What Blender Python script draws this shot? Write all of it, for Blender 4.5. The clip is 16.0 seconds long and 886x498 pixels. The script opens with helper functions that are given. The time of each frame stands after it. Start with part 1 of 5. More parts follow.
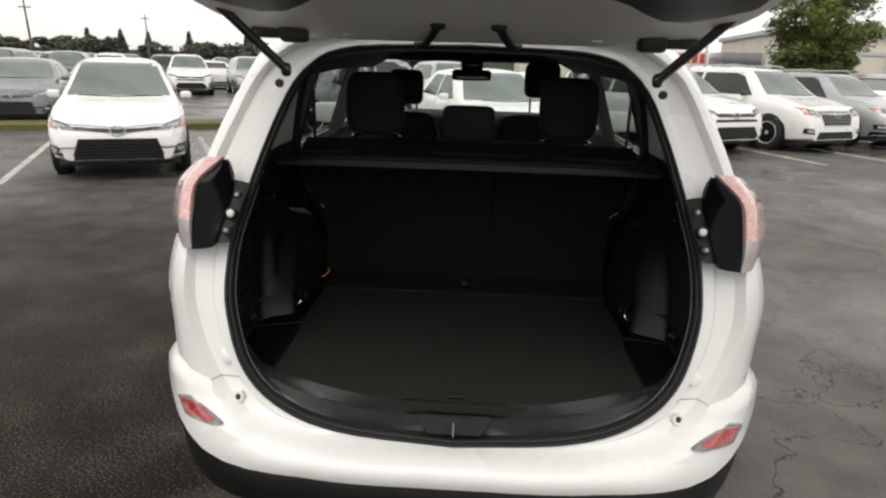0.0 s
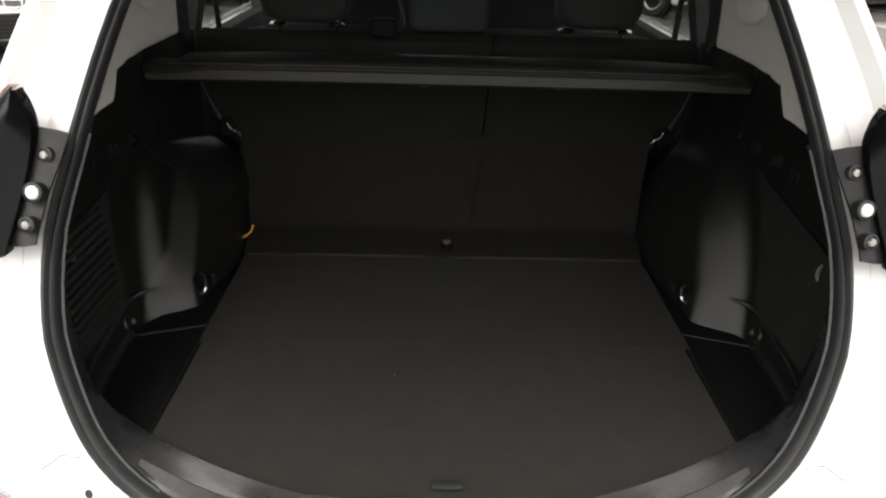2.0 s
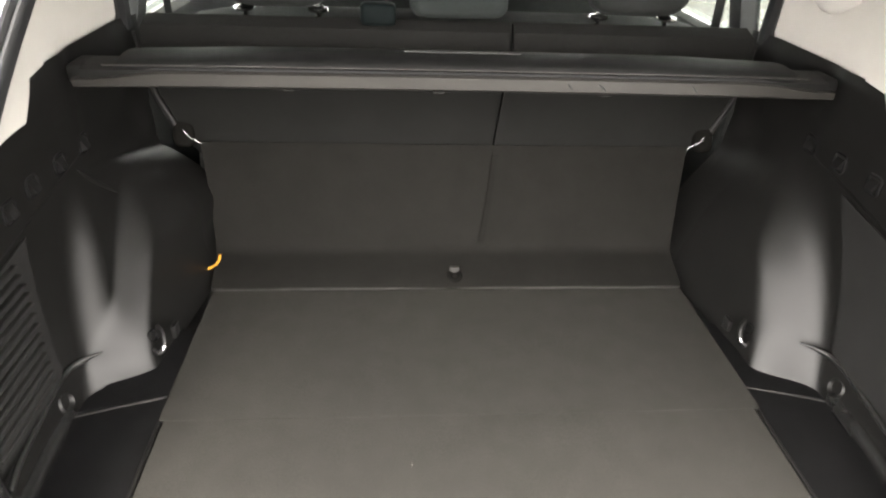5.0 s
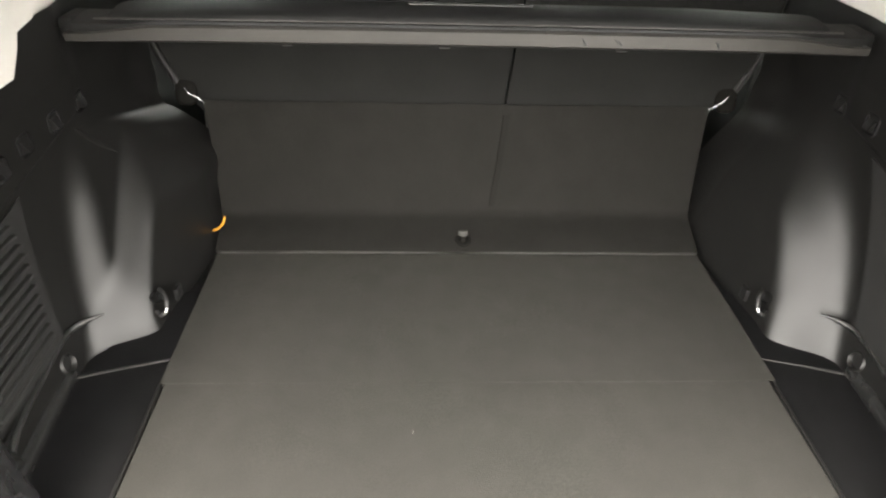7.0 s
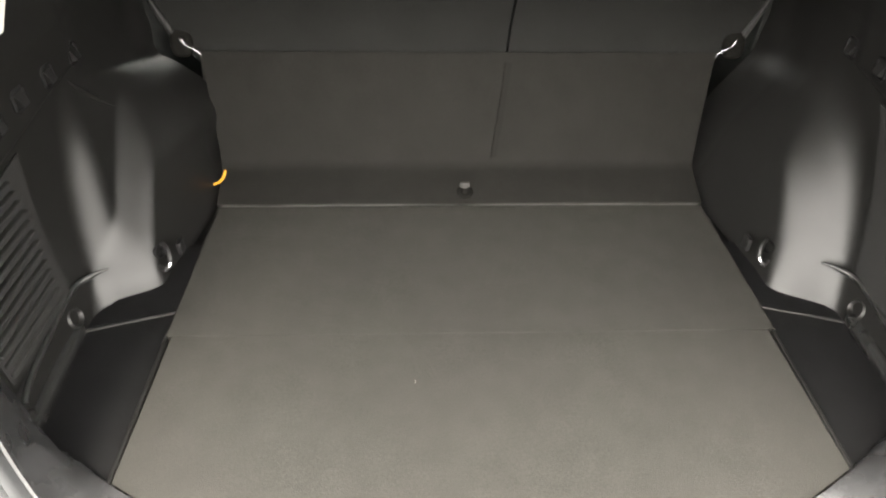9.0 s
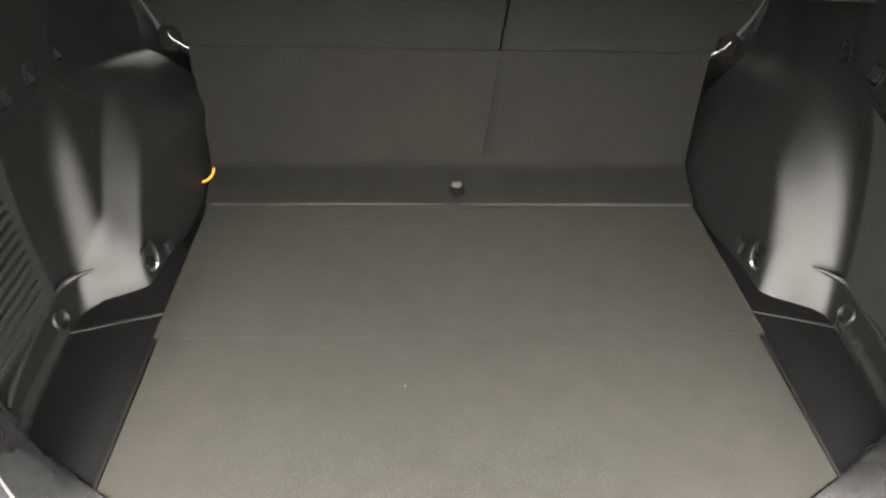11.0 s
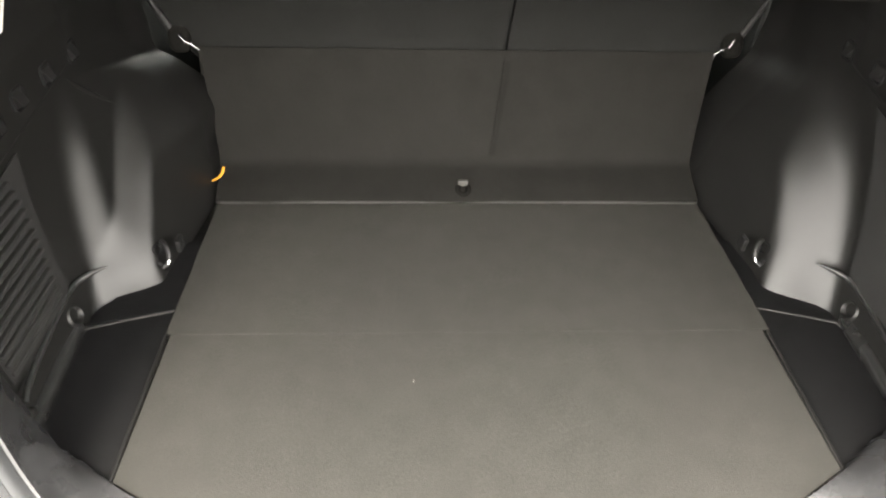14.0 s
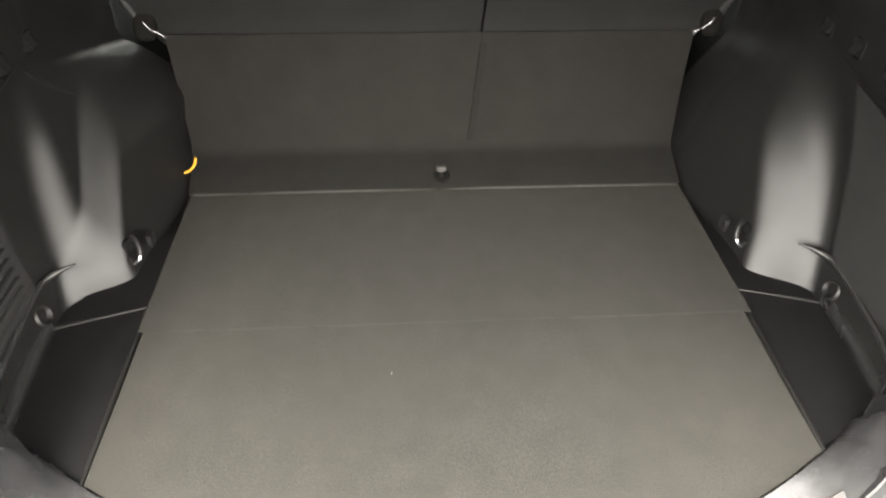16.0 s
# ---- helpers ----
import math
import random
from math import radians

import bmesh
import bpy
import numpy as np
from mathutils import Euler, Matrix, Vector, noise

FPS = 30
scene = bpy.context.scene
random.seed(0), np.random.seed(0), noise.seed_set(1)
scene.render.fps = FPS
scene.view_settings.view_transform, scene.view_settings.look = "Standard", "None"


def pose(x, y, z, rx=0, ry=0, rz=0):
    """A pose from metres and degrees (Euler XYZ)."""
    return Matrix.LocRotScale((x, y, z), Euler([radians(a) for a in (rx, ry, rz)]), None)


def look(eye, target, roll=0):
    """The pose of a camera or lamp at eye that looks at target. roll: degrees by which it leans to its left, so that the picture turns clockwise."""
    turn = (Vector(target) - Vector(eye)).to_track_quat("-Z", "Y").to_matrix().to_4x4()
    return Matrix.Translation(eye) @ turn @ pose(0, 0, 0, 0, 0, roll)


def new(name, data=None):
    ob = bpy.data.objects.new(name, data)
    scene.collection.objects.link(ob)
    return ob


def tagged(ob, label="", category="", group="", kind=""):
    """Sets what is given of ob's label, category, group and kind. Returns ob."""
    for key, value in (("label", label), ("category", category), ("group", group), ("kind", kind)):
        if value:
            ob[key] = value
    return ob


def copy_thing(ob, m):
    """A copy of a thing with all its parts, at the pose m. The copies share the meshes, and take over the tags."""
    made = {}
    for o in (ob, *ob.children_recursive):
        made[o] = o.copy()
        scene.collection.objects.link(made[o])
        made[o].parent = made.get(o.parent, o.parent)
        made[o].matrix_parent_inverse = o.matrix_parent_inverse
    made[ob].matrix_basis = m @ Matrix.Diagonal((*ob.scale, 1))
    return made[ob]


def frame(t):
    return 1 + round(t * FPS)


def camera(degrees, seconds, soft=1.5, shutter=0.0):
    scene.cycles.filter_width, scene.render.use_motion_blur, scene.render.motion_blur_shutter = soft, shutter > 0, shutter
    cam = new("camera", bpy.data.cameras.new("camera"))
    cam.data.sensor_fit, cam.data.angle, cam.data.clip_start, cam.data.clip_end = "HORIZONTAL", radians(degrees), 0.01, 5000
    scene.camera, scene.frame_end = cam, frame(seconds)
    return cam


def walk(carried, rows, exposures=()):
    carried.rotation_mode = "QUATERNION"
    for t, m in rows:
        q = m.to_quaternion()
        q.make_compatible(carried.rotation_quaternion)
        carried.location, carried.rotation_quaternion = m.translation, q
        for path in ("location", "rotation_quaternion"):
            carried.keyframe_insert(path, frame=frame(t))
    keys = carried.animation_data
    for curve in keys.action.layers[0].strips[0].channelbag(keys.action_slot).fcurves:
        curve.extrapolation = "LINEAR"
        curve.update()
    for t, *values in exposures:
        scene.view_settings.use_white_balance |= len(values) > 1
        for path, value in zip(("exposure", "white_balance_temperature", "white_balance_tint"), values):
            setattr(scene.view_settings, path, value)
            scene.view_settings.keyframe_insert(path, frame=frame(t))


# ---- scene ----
cam = camera(70.3, 16.0, soft=2.3)
CAR = pose(0, 0, 0.03, 1.0, 0, 0)
PATH = [
    (0, (0.019, -1.708, 1.546), (-0.063, 0.201, 0.955), 1.7),
    (0.5, (-0.026, -1.556, 1.49), (-0.026, 0.333, 0.833), 3.1),
    (1, (-0.075, -1.293, 1.511), (0.051, 0.557, 0.76), 1.4),
    (1.5, (-0.0553, -1.0893, 1.5133), (0.0301, 0.7245, 0.6744), 0.58),
    (2, (-0.032, -0.9306, 1.5086), (0.0014, 0.8262, 0.5528), 1.68),
    (2.5, (-0.0652, -0.8057, 1.4984), (0.0312, 0.9081, 0.4711), 1.77),
    (3, (-0.1408, -0.7234, 1.4917), (0.0397, 1.0419, 0.5694), 2.14),
    (3.5, (-0.1693, -0.6554, 1.4918), (0.0651, 1.0723, 0.5117), 1.98),
    (4, (-0.1525, -0.6201, 1.4992), (0.0533, 1.0638, 0.4393), 2.75),
    (4.2, (-0.1321, -0.6188, 1.501), (0.0592, 1.0799, 0.4638), 2.5),
    (6.3, (-0.1304, -0.5809, 1.4911), (-0.0351, 1.1016, 0.4133), 2.61),
    (6.5, (-0.1163, -0.5757, 1.4921), (-0.0367, 1.0851, 0.38), 1.89),
    (7, (-0.1022, -0.5819, 1.4814), (-0.0145, 1.0575, 0.3392), 2.01),
    (7.5, (-0.1018, -0.5904, 1.4773), (0.0069, 1.0496, 0.3391), 1.07),
    (8, (-0.1013, -0.5883, 1.4908), (-0.0265, 0.98, 0.2516), 1.27),
    (8.5, (-0.0949, -0.5916, 1.4913), (-0.0313, 0.9544, 0.2239), 0.87),
    (9, (-0.0945, -0.5816, 1.481), (-0.0237, 0.9671, 0.2169), 1.23),
    (9.5, (-0.096, -0.5738, 1.4859), (-0.0194, 0.9828, 0.2324), 1.6),
    (9.7, (-0.0917, -0.5713, 1.4893), (-0.0088, 0.9676, 0.2147), 1.74),
    (11.8, (-0.0927, -0.5568, 1.4946), (0.0101, 0.968, 0.2034), 2.54),
    (12, (-0.095, -0.5614, 1.4949), (0.0132, 0.9679, 0.2105), 2.57),
    (12.5, (-0.0891, -0.5715, 1.4929), (0.0252, 0.9512, 0.2012), 2.55),
    (13, (-0.0838, -0.5707, 1.4922), (0.0029, 0.9535, 0.2001), 1.74),
    (13.5, (-0.091, -0.5766, 1.4941), (0.0031, 0.9584, 0.2152), 1.81),
    (14, (-0.0999, -0.5734, 1.5001), (-0.0154, 0.951, 0.2094), 1.91),
    (14.5, (-0.1002, -0.5644, 1.4928), (0.0348, 0.9539, 0.1975), 2.83),
    (15, (-0.0772, -0.5623, 1.4908), (0.0728, 0.9421, 0.1809), 2.94),
    (15.5, (-0.075, -0.5636, 1.4903), (0.0706, 0.933, 0.1709), 2.7),
    (16, (-0.0722, -0.5533, 1.493), (0.038, 0.9376, 0.1638), 1.2),
]
EXPOSE = [(0.0, 0.06, 6850, 10), (1.0, -0.04, 6850, 10), (1.6, 0.40, 6850, 10), (2.0, 1.28, 6850, 10), (2.5, 2.70, 6900, 13), (3.0, 3.42, 7000, 12), (3.5, 3.65, 7050, 12), (4.2, 3.80, 7050, 12), (6.3, 3.76, 7050, 12), (7.0, 3.89, 7050, 10), (9.0, 4.07, 7100, 10), (16.0, 4.10, 7100, 10)]
walk(cam, [(t, CAR @ look(eye, target, roll)) for t, eye, target, roll in PATH], exposures=EXPOSE)

# ---- light ----
world = bpy.data.worlds.new("overcast_sky")
scene.world = world
world.use_nodes = True
wn = world.node_tree.nodes
wl = world.node_tree.links
sky = wn.new("ShaderNodeTexSky")
sky.sky_type = "NISHITA"
sky.sun_disc = False
sky.sun_elevation = radians(60)
sky.sun_rotation = radians(200)
sky.air_density = 1.0
sky.dust_density = 2.0
grey = wn.new("ShaderNodeHueSaturation")
grey.inputs["Saturation"].default_value = 0.08
grey.inputs["Value"].default_value = 1.5
wl.new(sky.outputs["Color"], grey.inputs["Color"])
cloud = wn.new("ShaderNodeTexNoise")
cloud.inputs["Scale"].default_value, cloud.inputs["Detail"].default_value = 2.2, 5.0
wl.new(wn.new("ShaderNodeTexCoord").outputs["Generated"], cloud.inputs["Vector"])
deck = wn.new("ShaderNodeMapRange")
for key, v in (("From Min", 0.3), ("From Max", 0.7), ("To Min", 7.0), ("To Max", 9.0)):
    deck.inputs[key].default_value = v
wl.new(cloud.outputs["Fac"], deck.inputs["Value"])
cover = wn.new("ShaderNodeMix")
cover.data_type = "RGBA"
cover.inputs["Factor"].default_value = 0.6
wl.new(grey.outputs["Color"], cover.inputs["A"])
wl.new(deck.outputs["Result"], cover.inputs["B"])
wl.new(cover.outputs["Result"], wn["Background"].inputs["Color"])
wn["Background"].inputs["Strength"].default_value = 0.15
sun = new("sun", bpy.data.lights.new("sun", "SUN"))
sun.data.energy, sun.data.angle, sun.data.color = 0.7, radians(25), (1.0, 0.97, 0.92)
sun.matrix_world = look((-5, -13, 25), (0, 0, 0))


# ---- materials ----
def mat(name, color, rough=0.5, metal=0.0, vary=0.15, scale=8.0, fine=0.0, fine_scale=300.0, bump=0.0, coat=0.0, spec=0.5, rough_vary=0.1, second=None, per_object=0.0):
    """A principled surface with colour and roughness varied at two scales, and fine relief."""
    m = bpy.data.materials.new(name)
    m.use_nodes = True
    nt = m.node_tree
    b = nt.nodes["Principled BSDF"]
    co = nt.nodes.new("ShaderNodeTexCoord")
    big = nt.nodes.new("ShaderNodeTexNoise")
    big.inputs["Scale"].default_value, big.inputs["Detail"].default_value = scale, 5.0
    nt.links.new(co.outputs["Object"], big.inputs["Vector"])
    small = nt.nodes.new("ShaderNodeTexNoise")
    small.inputs["Scale"].default_value, small.inputs["Detail"].default_value = fine_scale, 2.0
    nt.links.new(co.outputs["Object"], small.inputs["Vector"])
    mix = nt.nodes.new("ShaderNodeMix")
    mix.data_type = "RGBA"
    other = second or tuple(c * (1 - vary) for c in color)
    mix.inputs["A"].default_value, mix.inputs["B"].default_value = (*color, 1), (*other, 1)
    ramp = nt.nodes.new("ShaderNodeMapRange")
    ramp.inputs["From Min"].default_value, ramp.inputs["From Max"].default_value = 0.35, 0.68
    nt.links.new(big.outputs["Fac"], ramp.inputs["Value"])
    nt.links.new(ramp.outputs["Result"], mix.inputs["Factor"])
    last = mix.outputs["Result"]
    if fine:
        f = nt.nodes.new("ShaderNodeMix")
        f.data_type, f.blend_type = "RGBA", "MULTIPLY"
        f.inputs["Factor"].default_value = 1.0
        fr = nt.nodes.new("ShaderNodeMapRange")
        fr.inputs["From Min"].default_value, fr.inputs["From Max"].default_value = 0.3, 0.7
        fr.inputs["To Min"].default_value, fr.inputs["To Max"].default_value = 1 - fine, 1 + fine
        nt.links.new(small.outputs["Fac"], fr.inputs["Value"])
        nt.links.new(last, f.inputs["A"])
        nt.links.new(fr.outputs["Result"], f.inputs["B"])
        last = f.outputs["Result"]
    if per_object:
        oi = nt.nodes.new("ShaderNodeObjectInfo")
        hs = nt.nodes.new("ShaderNodeHueSaturation")
        pr = nt.nodes.new("ShaderNodeMapRange")
        pr.inputs["To Min"].default_value, pr.inputs["To Max"].default_value = 1 - per_object, 1 + per_object
        nt.links.new(oi.outputs["Random"], pr.inputs["Value"])
        nt.links.new(pr.outputs["Result"], hs.inputs["Value"])
        nt.links.new(last, hs.inputs["Color"])
        last = hs.outputs["Color"]
    nt.links.new(last, b.inputs["Base Color"])
    rr = nt.nodes.new("ShaderNodeMapRange")
    rr.inputs["To Min"].default_value, rr.inputs["To Max"].default_value = max(0.02, rough - rough_vary), min(1, rough + rough_vary)
    nt.links.new(big.outputs["Fac"], rr.inputs["Value"])
    nt.links.new(rr.outputs["Result"], b.inputs["Roughness"])
    b.inputs["Metallic"].default_value, b.inputs["Coat Weight"].default_value, b.inputs["Specular IOR Level"].default_value = metal, coat, spec
    b.inputs["Coat Roughness"].default_value = 0.05
    if bump:
        bp = nt.nodes.new("ShaderNodeBump")
        bp.inputs["Strength"].default_value, bp.inputs["Distance"].default_value = bump, 0.002
        nt.links.new(small.outputs["Fac"], bp.inputs["Height"])
        nt.links.new(bp.outputs["Normal"], b.inputs["Normal"])
    return m


def glass(name, color, rough=0.0):
    m = bpy.data.materials.new(name)
    m.use_nodes = True
    b = m.node_tree.nodes["Principled BSDF"]
    b.inputs["Base Color"].default_value, b.inputs["Roughness"].default_value = (*color, 1), rough
    b.inputs["Transmission Weight"].default_value, b.inputs["IOR"].default_value = 1.0, 1.05
    return m


WHITE = mat("white_paint", (0.80, 0.80, 0.79), 0.28, vary=0.03, scale=3, coat=0.6, rough_vary=0.05)
WHITE_IN = mat("white_paint_flat", (0.86, 0.86, 0.845), 0.4, vary=0.05, scale=9, fine=0.02, fine_scale=120, bump=0.02)
SILVER = mat("silver_paint", (0.42, 0.43, 0.44), 0.3, metal=0.5, vary=0.06, scale=3, coat=0.6)
GREYCAR = mat("grey_paint", (0.16, 0.17, 0.18), 0.3, metal=0.4, vary=0.06, scale=3, coat=0.6)
BLACKCAR = mat("black_paint", (0.012, 0.012, 0.014), 0.2, vary=0.06, scale=3, coat=0.7)
# opaque pale base colour paints the reflected sky into the parked cars' windshields
SKYGLASS = mat("sky_painted_windshield", (0.15, 0.185, 0.17), 0.05, vary=0.35, scale=1.5, rough_vary=0.02, coat=0.5)
DARKGLASS = mat("tinted_glass", (0.030, 0.042, 0.038), 0.07, vary=0.4, scale=2, rough_vary=0.02)
PANE = glass("window_glass", (0.90, 0.95, 0.93))
TINTPANE = glass("privacy_glass", (0.34, 0.38, 0.36))
SMOKE = mat("smoked_lens_rim", (0.27, 0.275, 0.28), 0.2, vary=0.4, scale=30, fine=0.2, fine_scale=120, coat=1.0)
DEEPRED = mat("deep_red_lens", (0.34, 0.022, 0.028), 0.2, vary=0.5, scale=25, fine=0.3, fine_scale=200, coat=1.0, second=(0.42, 0.10, 0.10))
LAMPGLASS = mat("headlamp_lens", (0.22, 0.22, 0.24), 0.12, vary=0.5, scale=12, fine=0.3, fine_scale=60, coat=1.0, second=(0.10, 0.10, 0.11))
AMBER = mat("amber_lens", (0.55, 0.20, 0.10), 0.2, vary=0.4, scale=12, coat=1.0)
CLEAR = mat("clear_lamp_lens", (0.50, 0.52, 0.53), 0.15, vary=0.4, scale=30, fine=0.3, fine_scale=90, coat=1.0)
REDLENS = mat("red_lamp_lens", (0.42, 0.055, 0.06), 0.18, vary=0.5, scale=14, fine=0.25, fine_scale=140, coat=1.0, second=(0.55, 0.24, 0.24))
PINKLENS = mat("pale_red_lamp_lens", (0.74, 0.47, 0.44), 0.15, vary=0.5, scale=22, fine=0.22, fine_scale=150, coat=1.0, second=(0.68, 0.36, 0.35))
GREYLENS = mat("greyish_lamp_lens", (0.46, 0.45, 0.45), 0.15, vary=0.4, scale=26, fine=0.07, fine_scale=220, coat=1.0, second=(0.42, 0.36, 0.36))
RUBBER = mat("black_rubber", (0.0144, 0.0153, 0.0162), 0.5, vary=0.3, scale=20, fine=0.15, fine_scale=400, bump=0.1)
PLASTIC = mat("black_grained_plastic", (0.00666, 0.006512, 0.006512), 0.45, vary=0.2, scale=14, fine=0.12, fine_scale=900, bump=0.25, rough_vary=0.06, spec=0.37)
ARCHPL = mat("smooth_black_plastic", (0.0060, 0.0059, 0.0056), 0.42, vary=0.2, scale=10, fine=0.08, fine_scale=900, bump=0.12, rough_vary=0.05, spec=0.36)
SILLPL = mat("load_sill_plastic", (0.0269, 0.0269, 0.0277), 0.27, vary=0.3, scale=18, fine=0.2, fine_scale=700, bump=0.2, spec=0.44)
TRAYPL = mat("dark_tray_plastic", (0.004588, 0.004588, 0.004884), 0.58, vary=0.3, scale=18, fine=0.2, fine_scale=900, bump=0.3, spec=0.163)
GLOSSBLACK = mat("gloss_black_plastic", (0.012, 0.012, 0.013), 0.16, vary=0.2, scale=20, coat=0.5)
HOUSING = mat("lamp_housing_plastic", (0.004, 0.004, 0.0048), 0.10, vary=0.2, scale=20, spec=0.08)
GREYPL = mat("grey_scuff_plastic", (0.02516, 0.0239, 0.02264), 0.5, vary=0.25, scale=16, fine=0.15, fine_scale=700, bump=0.2, spec=0.37)
COVERPL = mat("cover_case_plastic", (0.00703, 0.00703, 0.006956), 0.65, vary=0.25, scale=12, fine=0.15, fine_scale=700, bump=0.2, spec=0.185)
SCUFF = mat("worn_sill_plastic", (0.02442, 0.02331, 0.0222), 0.55, vary=0.4, scale=22, fine=0.25, fine_scale=300, bump=0.3, spec=0.37)
BARPL = mat("cover_bar_plastic", (0.0226, 0.0214, 0.0195), 0.4, vary=0.2, scale=12, fine=0.1, fine_scale=700, bump=0.15, spec=0.37)
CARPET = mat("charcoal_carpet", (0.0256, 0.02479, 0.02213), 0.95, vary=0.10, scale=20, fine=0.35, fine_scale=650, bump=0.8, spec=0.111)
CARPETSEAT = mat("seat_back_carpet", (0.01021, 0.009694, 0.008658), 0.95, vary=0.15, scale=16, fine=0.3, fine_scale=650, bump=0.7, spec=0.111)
# seat cloth whose colour is lowered to hold the cargo cover's shade
SHADEDCLOTH = mat("shaded_seat_cloth", (0.00993, 0.00993, 0.00936), 0.9, vary=0.15, scale=8, fine=0.3, fine_scale=700, bump=0.5, spec=0.111)
FABRIC = mat("black_seat_fabric", (0.0191, 0.0204, 0.0199), 0.85, vary=0.2, scale=10, fine=0.3, fine_scale=800, bump=0.5, spec=0.148)
FABRIC2 = mat("grey_seat_fabric", (0.01924, 0.02294, 0.0222), 0.85, vary=0.2, scale=10, fine=0.3, fine_scale=800, bump=0.5, spec=0.148)
GROOVE = mat("dark_groove_cloth", (0.007844, 0.007548, 0.006956), 0.95, vary=0.2, scale=20, spec=0)
# darker seat carpet that paints the shade in the back's groove
GROOVESHADE = mat("groove_shade_carpet", (0.008732, 0.008362, 0.007548), 0.95, vary=0.15, scale=16, fine=0.3, fine_scale=650, bump=0.5, spec=0.074)
CLIPPL = mat("pale_clip_plastic", (0.1184, 0.1147, 0.1036), 0.5, vary=0.2, scale=40)
BELTPL = mat("dark_teal_plastic", (0.00333, 0.00555, 0.005772), 0.7, vary=0.1, scale=20, spec=0.074)
RAILPL = mat("satin_rail_plastic", (0.01184, 0.01184, 0.01169), 0.26, vary=0.2, scale=10, fine=0.08, fine_scale=900, bump=0.1, spec=0.444)
GRAINPL = mat("grained_wall_plastic", (0.0112, 0.011, 0.0108), 0.6, vary=0.2, scale=14, fine=0.15, fine_scale=800, bump=0.3, spec=0.296)
PIPING = mat("light_edge_piping", (0.03404, 0.03293, 0.03034), 0.7, vary=0.3, scale=30, spec=0.37)
TRIMGREY = mat("pale_grey_trim", (0.5328, 0.518, 0.4847), 0.6, vary=0.06, scale=6, fine=0.03, fine_scale=500, bump=0.1)
LINER = mat("headliner_cloth", (0.04721, 0.04588, 0.04403), 0.9, vary=0.08, scale=6, fine=0.08, fine_scale=500, bump=0.2)
CHROME = mat("chrome", (0.555, 0.555, 0.555), 0.12, metal=1.0, vary=0.1, scale=20)
STEEL = mat("zinc_steel", (0.36, 0.35, 0.33), 0.35, metal=0.8, vary=0.3, scale=60)
WHITEPL = mat("white_plug", (0.78, 0.77, 0.73), 0.45, vary=0.1, scale=40)
ORANGE = mat("orange_strap", (0.5328, 0.2516, 0.0222), 0.7, vary=0.3, scale=60)
TYRE = mat("tyre_rubber", (0.02, 0.02, 0.02), 0.8, vary=0.3, scale=10, bump=0.2)
RIM = mat("alloy_rim", (0.60, 0.61, 0.62), 0.35, metal=0.25, vary=0.2, scale=12)
BARK = mat("tree_bark", (0.09, 0.07, 0.05), 0.9, vary=0.4, scale=12, fine=0.3, fine_scale=40, bump=0.8)
LEAF = mat("green_leaves", (0.12, 0.155, 0.026), 0.6, vary=0.5, scale=0.8, second=(0.055, 0.080, 0.014), fine=0.4, fine_scale=6)
FARLEAF = mat("far_tree_leaves", (0.090, 0.100, 0.070), 0.8, vary=0.5, scale=0.15, second=(0.055, 0.066, 0.045), fine=0.3, fine_scale=2)
GRASS = mat("roadside_grass", (0.09, 0.11, 0.03), 0.9, vary=0.4, scale=2, second=(0.14, 0.12, 0.05), fine=0.4, fine_scale=30, bump=0.5)
CONCRETE = mat("worn_concrete", (0.36, 0.33, 0.28), 0.8, vary=0.3, scale=1.5, fine=0.15, fine_scale=60, bump=0.3)
WETPATH = mat("wet_tan_concrete", (0.30, 0.23, 0.15), 0.35, vary=0.35, scale=1.2, fine=0.15, fine_scale=60, rough_vary=0.15)
STUCCO = mat("pale_stucco", (0.62, 0.58, 0.50), 0.85, vary=0.1, scale=0.8, fine=0.06, fine_scale=20)
WALLGREY = mat("grey_wall_panel", (0.48, 0.50, 0.52), 0.6, vary=0.1, scale=0.6)
WOODPOLE = mat("weathered_pole_wood", (0.14, 0.11, 0.09), 0.9, vary=0.3, scale=4)
SIGNRED = mat("red_sign_face", (0.55, 0.05, 0.05), 0.5, vary=0.15, scale=3)
SIGNBLUE = mat("blue_sign_face", (0.05, 0.10, 0.40), 0.5, vary=0.15, scale=3)
YELLOW = mat("yellow_sign_face", (0.75, 0.55, 0.05), 0.5, vary=0.15, scale=3)
LINEPAINT = mat("worn_road_paint", (0.62, 0.61, 0.57), 0.6, vary=0.6, scale=5, second=(0.30, 0.30, 0.29), fine=0.3, fine_scale=60, bump=0.3)


